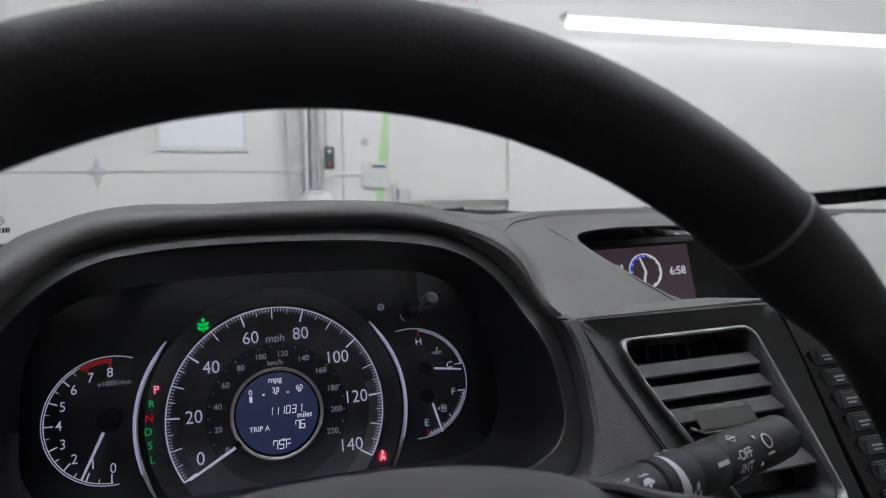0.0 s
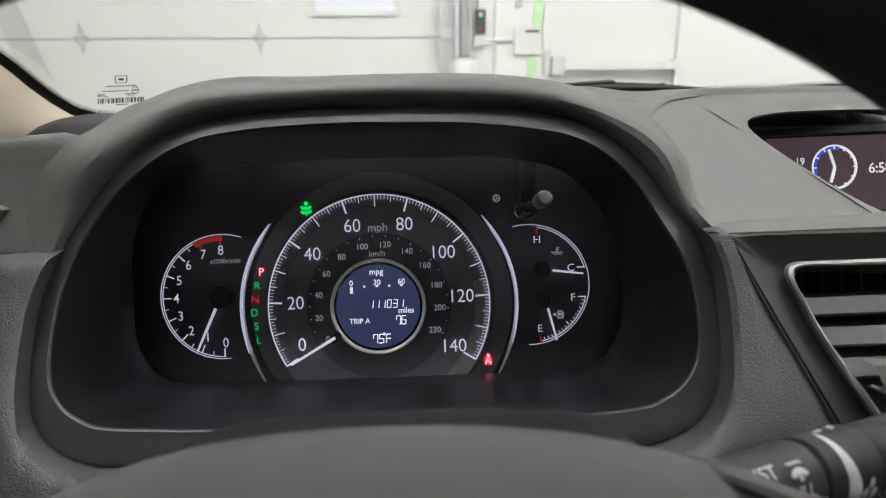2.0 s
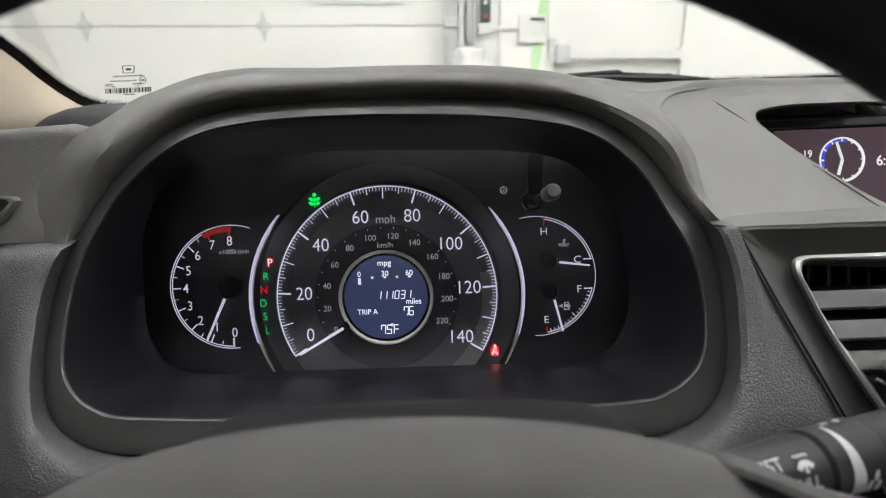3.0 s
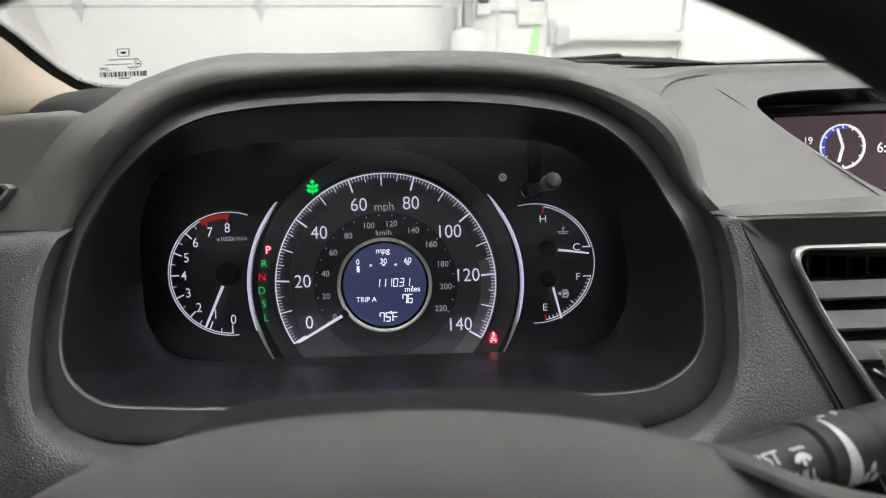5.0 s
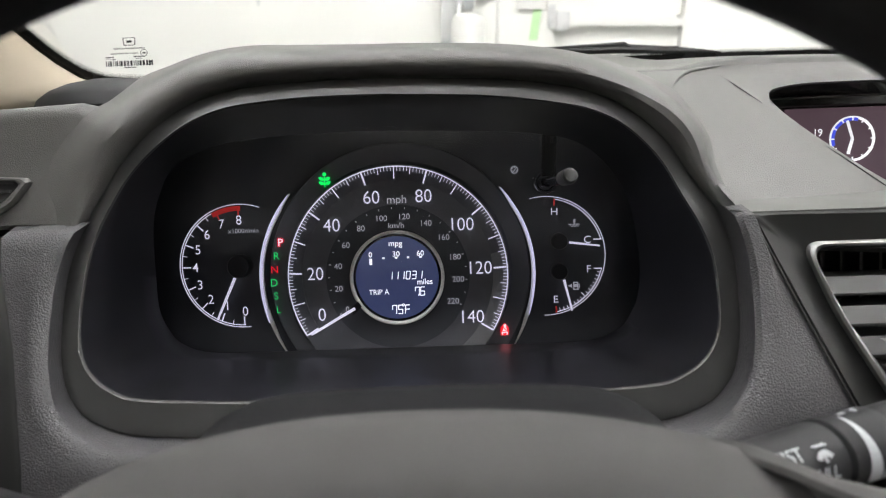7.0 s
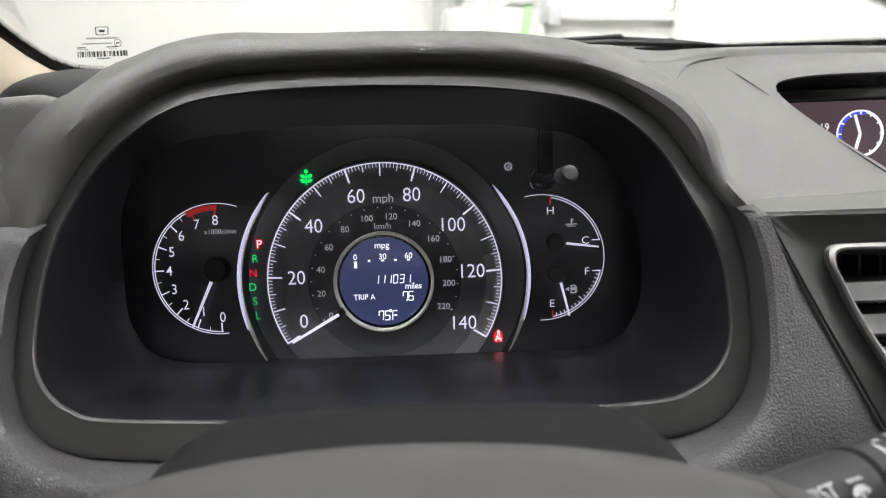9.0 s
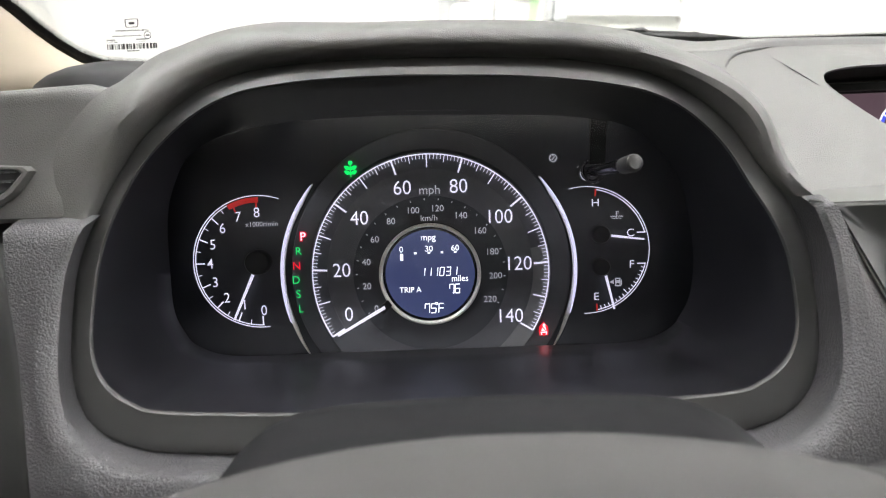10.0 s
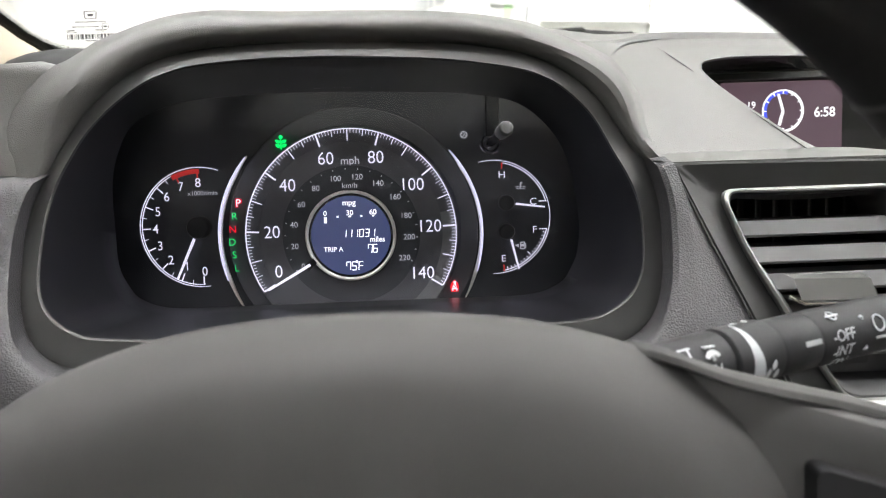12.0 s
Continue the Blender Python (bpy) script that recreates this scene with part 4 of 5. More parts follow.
part("date_reading", join(words("May", 0.3300, 0.0946, KZ, 0.0085, 0.95, 0.01), words("19", 0.3445, 0.0955, KZ, 0.0085, 0.95, 0.01)), SCREEN_WHITE, info, smooth=False)

# vent surround


def vent_z(y, dz=0.0):
    return 0.118 - 0.45 * y + dz


def on_vent(pts, dz=0.0):
    return [Vector((x, y, vent_z(y, dz))) for x, y in pts]


def rounded(poly, r, steps=6):
    """A polygon with rounded corners."""
    out, m = [], len(poly)
    for i in range(m):
        p, a, b = Vector(poly[i]), Vector(poly[i - 1]), Vector(poly[(i + 1) % m])
        ra = min(r, (a - p).length * 0.45, (b - p).length * 0.45)
        s, e = p + (a - p).normalized() * ra, p + (b - p).normalized() * ra
        for k in range(steps + 1):
            u = k / steps
            out.append(((1 - u) ** 2 * s + 2 * u * (1 - u) * p + u * u * e)[:])
    return out


VOUT = rounded([(0.1905, 0.0385), (0.2049, -0.005), (0.2175, -0.042), (0.240, -0.105), (0.326, -0.105), (0.331, -0.060), (0.342, 0.010), (0.3405, 0.0365)], 0.004)
VIN = rounded([(0.2145, 0.0225), (0.2225, -0.011), (0.236, -0.0425), (0.256, -0.085), (0.318, -0.085), (0.3175, -0.045), (0.3145, 0.0225)], 0.0105, 10)


def shifted(poly, cx, cy, d):
    out = []
    for x, y in poly:
        v = Vector((x - cx, y - cy))
        v = v.normalized() * d
        out.append((x + v.x, y + v.y))
    return out


def matched(a, b, cx, cy, count=280):
    """Both outlines sampled at equal angles round one middle."""
    res = []
    for loop in (a, b):
        row = []
        for k in range(count):
            ang = 2 * math.pi * k / count
            d, best = Vector((math.cos(ang), math.sin(ang))), None
            for i in range(len(loop)):
                p, q = Vector(loop[i]) - Vector((cx, cy)), Vector(loop[(i + 1) % len(loop)]) - Vector((cx, cy))
                e = q - p
                den = d.x * e.y - d.y * e.x
                if abs(den) < 1e-12:
                    continue
                s = (p.x * e.y - p.y * e.x) / den
                u = (p.x * d.y - p.y * d.x) / den
                if s > 0 and -1e-6 <= u <= 1 + 1e-6:
                    best = s if best is None else max(best, s)
            row.append((cx + d.x * best, cy + d.y * best))
        res.append(row)
    return res


vc = (0.268, -0.022)
va, vb = matched(VOUT, VIN, *vc)
va_in = [tuple(Vector(p).lerp(Vector(q), 0.10)) for p, q in zip(va, vb)]
surround = part("vent_surround", loft([on_vent(va, -0.09), on_vent(va, -0.002), on_vent(va_in, 0.0), on_vent([tuple(Vector(p).lerp(Vector(q), 0.5)) for p, q in zip(va, vb)], -0.002), on_vent(vb, -0.004), on_vent(vb, -0.05)]), SURROUND, dash, "dark satin surround of the air vent")
ledge = [[Vector((x, 0.0372, vent_z(0.0385, -0.0014)))] + [Vector((x, 0.0386 + 0.0092 * s, vent_z(0.0385, -0.0016) - s * (vent_z(0.0385) - slope(x, 0.0478).z + 0.002))) for s in (0, 0.05, 0.15, 0.4, 0.7, 1)] for x in [0.1880 + 0.01535 * k for k in range(11)]]
part("vent_ledge", loft(ledge, False), TRIM, dash, "ledge above the air vent")
fr = [on_vent(shifted(vb, *vc, d), dz) for d, dz in ((0.0002, -0.006), (0.0004, 0.0005), (-0.0010, 0.0018), (-0.0022, 0.0012), (-0.0028, -0.001), (-0.0030, -0.003))]
part("vent_frame", loft(fr), SATIN, surround, "brushed silver frame")
part("vent_lip", loft([on_vent(shifted(vb, *vc, d), dz) for d, dz in ((-0.0024, -0.003), (-0.0040, -0.0028), (-0.0072, -0.0085), (-0.0074, -0.03))]), VENT, surround, "dark inner lip")
part("vent_back", loft([on_vent(vb, -0.046), on_vent(vb, -0.05)], True, (True, True)), RUBBER, surround, "dark duct")
for y, tall in ((-0.0005, 1), (-0.0145, 1), (-0.0285, 1), (-0.0440, 1), (-0.060, 1)):
    x0 = 0.2165 + (0.02 - y) * 0.30 if y > -0.01 else 0.2215 + (-0.008 - y) * 0.42
    z = vent_z(y)
    sl = loft([[(x, y + tall * 0.0062, z - 0.026), (x, y + tall * 0.0052, z - 0.011), (x, y - tall * 0.0022, z - 0.0040), (x, y - tall * 0.0034, z - 0.0042), (x, y - tall * 0.0038, z - 0.0060), (x, y - tall * 0.0010, z - 0.026)] for x in (x0, 0.317)], True, (True, True))
    part("slat", sl, VENT, surround, smooth=False)
for k in range(9):
    x = 0.226 + k * 0.0105
    part("vane", box(x, x + 0.0014, -0.08, 0.019, vent_z(-0.03, -0.060), vent_z(-0.03, -0.047)), RUBBER, surround, smooth=False)
tz = vent_z(-0.03)
tab = part("vent_tab", loft([[(0.2395, -0.0225, tz - 0.004), (0.2795, -0.0235, tz - 0.004)], [(0.2400, -0.0240, tz + 0.004), (0.2800, -0.0250, tz + 0.004)], [(0.2420, -0.0345, tz + 0.008), (0.2815, -0.0355, tz + 0.008)], [(0.2420, -0.0365, tz + 0.006), (0.2815, -0.0375, tz + 0.006)], [(0.2395, -0.0345, tz - 0.010), (0.2795, -0.0355, tz - 0.010)]], False), TRIM, surround, "grey adjusting tab")
part("tab_edge", tube([(0.2400, -0.0335, tz + 0.002), (0.2412, -0.0352, tz + 0.0078), (0.2430, -0.0364, tz + 0.0086), (0.2600, -0.0368, tz + 0.0088), (0.2805, -0.0373, tz + 0.0086), (0.2822, -0.0362, tz + 0.007)], 0.0009, 8), CHROME, tab, "thin chrome edge")

# grained lower panel wraps round the bezel
VENT_EDGE = ((0.1885, 0.0470), (0.1905, 0.0385), (0.2049, -0.005), (0.2175, -0.042), (0.240, -0.105))


def vent_edge(y):
    """Where the lower panel meets the vent's surround at height y."""
    for (xa, ya), (xb, yb) in zip(VENT_EDGE, VENT_EDGE[1:]):
        if yb <= y <= ya:
            return xa + (xb - xa) * (ya - y) / (ya - yb)
    return 0.1885 if y > 0 else 0.240


END_EDGE = ((-0.2060, 0.0400), (-0.2040, 0.0330), (-0.2000, 0.020), (-0.1975, 0.0139), (-0.1905, -0.003), (-0.1845, -0.0166), (-0.1755, -0.042), (-0.1660, -0.0704), (-0.158, -0.10))


def end_edge(y):
    """Where the lower panel meets the side trim at height y."""
    for (xa, ya), (xb, yb) in zip(END_EDGE, END_EDGE[1:]):
        if yb <= y <= ya:
            return xa + (xb - xa) * (ya - y) / (ya - yb)
    return -0.2060 if y > 0 else -0.158


belt = [(CX + p.x, p.y) for p in half_right if p.y < 0.0460] + [(CX - p.x, p.y) for p in reversed(half_left[:-1]) if p.y < 0.0460]
rows = []
for i, (x, y) in enumerate(belt):
    a, b = Vector(belt[max(i - 1, 0)]), Vector(belt[min(i + 1, len(belt) - 1)])
    t = (b - a).normalized()
    n = Vector((-t.y, t.x)) if (Vector((-t.y, t.x)).dot(Vector((x - CX, y - 0.02))) > 0) else Vector((t.y, -t.x))
    near = smoothstep((0.0460 - y) / 0.03)
    n = (n * (0.3 + 0.7 * near) + Vector((1 if x > CX else -1, 0)) * (1 - near) * 0.7).normalized() if y > 0 else n
    row = []
    for d, dz in ((-0.001, -0.045), (0.0004, -0.020), (0.0016, -0.0125), (0.0034, -0.0055), (0.0056, 0.0005), (0.0080, 0.0040), (0.0112, 0.0052), (0.0160, 0.0044), (0.0240, 0.0030), (0.036, 0.0005), (0.05, -0.002)):
        d *= 0.35 + 0.65 * smoothstep((0.046 - y) / 0.03)
        px, py = x + n.x * d, y + n.y * d
        row.append(Vector((px, py, tilt(y) * 0.4 + tilt(py) * 0.6 + dz)))
    if abs(x - CX) > 0.06:
        # beside the bezel the skin climbs a sheer wall to a rounded crest
        right, reach = x > CX, 0.0
        while reach < 0.05 and (x + n.x * reach < vent_edge(y + n.y * reach) + 0.001 if right else x + n.x * reach > end_edge(y + n.y * reach) - 0.0005):
            reach += 0.0005
        z0 = tilt(y) - 0.012
        lean = 0.0062 * max(0, abs(n.x) - 0.15)
        spots = [(0.0004, 0.0), (0.0004 - 0.35 * lean, 0.40), (0.0006 - 0.75 * lean, 0.78), (0.0011 - lean, 1.00), (0.0026 - 0.9 * lean, 1.10)] + [(0.0040 + (reach - 0.0040) * u, v) for u, v in ((0.02, 1.13), (0.20, 1.10), (0.45, 1.06), (0.75, 1.02), (1, 1))]
        wall = [Vector((x, y, z0 - 0.03))]
        for d, v in spots:
            px, py = x + n.x * min(d, reach), y + n.y * min(d, reach)
            top_z = (vent_z(py, -0.0025) if right else tilt(py) + 0.010) - 2.0 * max(0, py - 0.0385)
            wall.append(Vector((px, py, z0 + (top_z - z0) * v)))
        row = [p.lerp(q, smoothstep((abs(x - CX) - 0.06) / 0.04)) for p, q in zip(row, wall)]
    rows.append(row)
part("lower_panel", loft(rows, False), GRAIN, dash, "coarse-grained lower panel")
edge_gap = smooth_line([(0.1822, 0.0398, vent_z(0.0398, -0.003)), (0.1880, 0.0386, vent_z(0.0386, -0.002)), (0.1922, 0.0335, vent_z(0.0335, -0.001)), (0.1985, 0.0150, vent_z(0.0150, -0.001)), (0.2049, -0.005, vent_z(-0.005, -0.001)), (0.2175, -0.042, vent_z(-0.042, -0.001)), (0.2390, -0.104, vent_z(-0.104, -0.001))], 40)
part("vent_gap", tube(edge_gap, 0.0007, 8), RUBBER, dash, "dark gap along the vent surround")

# left side of the dash
side_panel = []
for k in range(28):
    u = k / 27
    xk = -0.140 - 0.32 * u
    top = 0.1098 + (xk + 0.1585) * 0.042
    row = []
    for y, dz in [(0.033, -0.026), (0.0418, -0.022), (0.0424, 0.001), (0.0445, 0.0036)] + [(0.046 + (top - 0.050) * v, 0.004) for v in (0.1, 0.25, 0.4, 0.6, 0.8, 0.93)]:
        x0 = CX - outer_x(y, half_left) - 0.018 * flank(y)
        x0 = min(x0, -0.132) if y > 0.09 else x0
        sink = 0.014 * smoothstep(1 - u / 0.055) * smoothstep((y - 0.050) / 0.025)
        row.append(Vector((x0 + (-0.46 - x0) * u, y, left_z(y) + dz - 0.004 - sink)))
    c = Vector((row[-1].x, top - sink, left_z(top) - sink))
    row += [c + Vector((0, dy, dz)) for dy, dz in ((-0.004, 0.0012), (0.0, 0.0006), (0.0035, -0.0025), (0.0055, -0.008), (0.0050, -0.014), (0.0035, -0.019))]
    row += [c + Vector((0, 0.0035, -0.02)) + AHEAD * f + Vector((0, -0.30 * f, 0)) for f in (0.01, 0.04, 0.09, 0.16, 0.25)]
    side_panel.append(row)
part("side_panel", loft(side_panel, False), SOFT, dash, "padded panel beside the instruments")
cap = loft([[(-0.262 + 0.080 * s * math.cos(a), 0.140 + 0.033 * math.sqrt(max(0, 1 - s * s)), -0.170 + 0.075 * s * math.sin(a)) for a in (2 * math.pi * k / 40 for k in range(40))] for s in (1.0, 0.95, 0.85, 0.7, 0.5, 0.25, 0.05)], True, (False, True))
part("corner_cap", cap, SHROUD, dash, "smooth corner cap below the pillar")
lv = rounded([(-0.252, 0.0745), (-0.1975, 0.0708), (-0.2065, 0.0570), (-0.218, 0.0490), (-0.252, 0.0480)], 0.004)
lvc = (-0.230, 0.062)
lva, lvb = matched(lv, shifted(lv, *lvc, -0.0058), *lvc, 60)
demist = part("side_vent", loft([[Vector((x, y, left_z(y) + dz)) for x, y in lp] for lp, dz in ((lva, -0.006), (lva, 0.0022), (blend(lva, lvb, 0.3), 0.0042), (blend(lva, lvb, 0.75), 0.0042), (lvb, 0.0030), (lvb, 0.0002))]), SOFT, dash, "small side demister vent")
part("vent_back", loft([[Vector((x, y, left_z(y) + d)) for x, y in lvb] for d in (0.0002, 0.0010)], True, (True, True)), RUBBER, demist)
for y in (0.053, 0.058, 0.063, 0.068):
    part("slat", box(-0.25, -0.2085 - 0.35 * (0.068 - y), y, y + 0.0012, left_z(y) + 0.0008, left_z(y) + 0.0026), VENT, demist, smooth=False)
end_panel = loft([[(x0 - 0.08, y, tilt(y) + 0.009), (x0 - 0.004, y, tilt(y) + 0.010), (x0 - 0.0018, y, tilt(y) + 0.008), (x0 - 0.0014, y, tilt(y) - 0.03)] for x0, y in END_EDGE[1:]], False)
part("end_panel", end_panel, SURROUND, dash, "smooth dark side trim")
# centre stack
stack = part("audio_panel", loft([on_vent(rounded([(0.3435, 0.034), (0.3335, -0.06), (0.329, -0.13), (0.60, -0.13), (0.60, 0.034)], 0.004), dz) for dz in (-0.06, -0.003, 0.0)], True, (False, True)), GLOSS, dash, "gloss black audio panel")
for k in range(7):
    y = -0.004 - 0.0135 * k
    x = 0.3455 - 0.02 * (k / 7) ** 2 * 0.3
    b = part("button", box(x, x + 0.017, y - 0.0058, y + 0.0058, vent_z(y, -0.002), vent_z(y, 0.0035)), VENT, stack, "black push button", soften=0.0012, smooth=False)
    part("mark", join(stroke(x + 0.004, y + 0.001, x + 0.013, y + 0.001, 0.0012, vent_z(y, 0.0042)), stroke(x + 0.005, y - 0.0015, x + 0.011, y - 0.0015, 0.0012, vent_z(y, 0.0042))), MARK, b, smooth=False)
part("silver_strip", tube(on_vent([(0.378, 0.02), (0.374, -0.02), (0.368, -0.08), (0.366, -0.12)], 0.002), 0.004, 10), SATIN, stack, "silver strip")

core = join(loft([[(x, y, tilt(y) - 0.022) for x in (-0.60, -0.175)] for y in (-0.4, -0.1, 0.0, 0.05, 0.09)], False), loft([[(x, y, 0.052) for x in (0.196, 1.1)] for y in (-0.4, 0.0385)], False), loft([[(x, y, 0.05) for x in (0.188, 0.24)] for y in (-0.2, 0.055)], False), loft([[(x, y, tilt(-0.06) - 0.02) for x in (-0.30, 0.30)] for y in (-0.4, -0.062)], False))
part("inner_frame", core, RUBBER, dash, "black frame behind the panels", smooth=False)

# steering column cover
rows = []
for z, lift in ((0.116, -0.040), (0.120, -0.022), (0.130, -0.0095), (0.144, -0.0022), (0.160, 0.0), (0.19, -0.001), (0.225, -0.003)):
    row = []
    for k in range(33):
        u = -1 + 2 * k / 32
        v = 1.12 * u
        row.append((0.0265 + 0.1 * v, -0.0314 + lift - 0.004 * v * v - 0.0135 * abs(v) ** 8, z))
    rows.append(row)
part("column_cover", loft(rows, False), COVER, dash, "black plastic steering column cover")

# ---- steering wheel ----
WA = 0.0903
WHEEL = Matrix.Translation((0.0234, -0.0952, 0.2882)) @ Euler((WA, 0, 0)).to_matrix().to_4x4()
wheel = thing("steering_wheel", "black leather steering wheel with a grey airbag cover", "steering wheel", (0.0234, -0.0952, 0.2882))


def wheel_part(name, bm, mat, parent, label="", **more):
    bm.transform(WHEEL)
    return part(name, bm, mat, parent, label, **more)


R, r = 0.2083, 0.0164


def slim(a):
    """How far the grip narrows below the thumb rests at the angle a."""
    return smoothstep((0.80 - math.sin(a) - 0.14) / 0.16)


rim = wheel_part("rim", loft([[((q + p * math.cos(b)) * math.cos(a), (q + p * math.cos(b)) * math.sin(a), 1.05 * p * math.sin(b)) for b in (2 * math.pi * j / 28 for j in range(28))] for a in (2 * math.pi * i / 144 for i in range(145)) for q, p in ((R + 0.0030 * slim(a), r - 0.0045 * slim(a)),)]), LEATHER, wheel, "black leather rim")
for ang in (45, 135):
    a = radians(ang)
    wheel_part("seam", loft([[((R + rr * math.cos(b)) * math.cos(a + da), (R + rr * math.cos(b)) * math.sin(a + da), 1.05 * rr * math.sin(b)) for b in (2 * math.pi * j / 24 for j in range(24))] for da, rr in ((-0.005, r * 0.99), (-0.002, r + 0.0005), (0.002, r + 0.0005), (0.005, r * 0.99))]), TRIM, rim, "stitched leather seam")

def boss_ring(scale, n):
    out = []
    for k in range(72):
        a = 2 * math.pi * k / 72
        c, s = math.cos(a), math.sin(a)
        e = 2 / 2.2
        out.append((0.005 + scale * 0.162 * math.copysign(abs(c) ** e, c), -0.0200 + scale * 0.094 * math.copysign(abs(s) ** e, s), n))
    return out


airbag = wheel_part("airbag_cover", loft([boss_ring(s, n) for s, n in ((0.70, -0.078), (0.90, -0.074), (0.975, -0.070), (1.0, -0.065), (0.992, -0.057), (0.968, -0.049), (0.92, -0.0410), (0.83, -0.0310), (0.70, -0.0215), (0.52, -0.0130), (0.3, -0.0075), (0.12, -0.0056), (0.02, -0.0053))], True, (False, True)), BOSS, wheel, "grey plastic airbag cover")
SPOKE = ((0.096, 0.0540, -0.072, 0.0460, -0.078), (0.104, 0.0590, -0.060, 0.0500, -0.071), (0.112, 0.0595, -0.050, 0.0520, -0.062), (0.125, 0.0550, -0.045, 0.0496, -0.053), (0.140, 0.0506, -0.0445, 0.0460, -0.047),
         (0.160, 0.0455, -0.0445, 0.0412, -0.040), (0.180, 0.0408, -0.041, 0.0365, -0.033), (0.192, 0.0380, -0.028, 0.0335, -0.022), (0.207, 0.0350, -0.008, 0.0305, -0.004))
for side in (-1, 1):
    sec = []
    for u, lip, ln, front, fn in SPOKE:
        if side < 0:
            lip, front = lip - 0.013, front - 0.013
        low = -0.050 + 0.25 * (u - 0.104)
        sec.append([(side * u, v, n) for v, n in ((lip - 0.008, ln - 0.020), (lip - 0.0012, ln - 0.011), (lip, ln - 0.0045), (lip - 0.0010, ln), (lip - 0.0032, ln + 0.001), (lip - 0.0046, ln - 0.003), (front + 0.0004, fn - 0.010),
                                                  (front + 0.0002, fn - 0.005), (front - 0.0010, fn - 0.0015), (front - 0.0035, fn), (front - 0.0100, fn + 0.0015), ((front + low) / 2, fn + 0.002), (low, fn), (low, fn - 0.030))])
    lines = [smooth_line([row[k] for row in sec], 30) for k in range(14)]
    spoke = wheel_part("spoke", loft([[line[k] for line in lines] for k in range(30)], True, (True, True)), BOSS, wheel, "grey plastic spoke")
    pad = loft([[(side * u, v, -0.0460 + (u - 0.14) * 0.33 + n) for u, v in rounded([(0.152, 0.026), (0.182, 0.019), (0.182, -0.012), (0.155, -0.020)], 0.005)] for n in (0.0, 0.0075, 0.0085)], True, (False, True))
    wheel_part("switch_pad", pad, SHROUD, spoke, "black switch pad")
    wheel_part("switch_mark", join(box(side * 0.167 - 0.004, side * 0.167 + 0.004, 0.004, 0.0055, -0.0300, -0.0275), box(side * 0.167 - 0.003, side * 0.167 + 0.003, 0.008, 0.0095, -0.0300, -0.0275)), MARK, spoke, smooth=False)

# ---- stalks ----


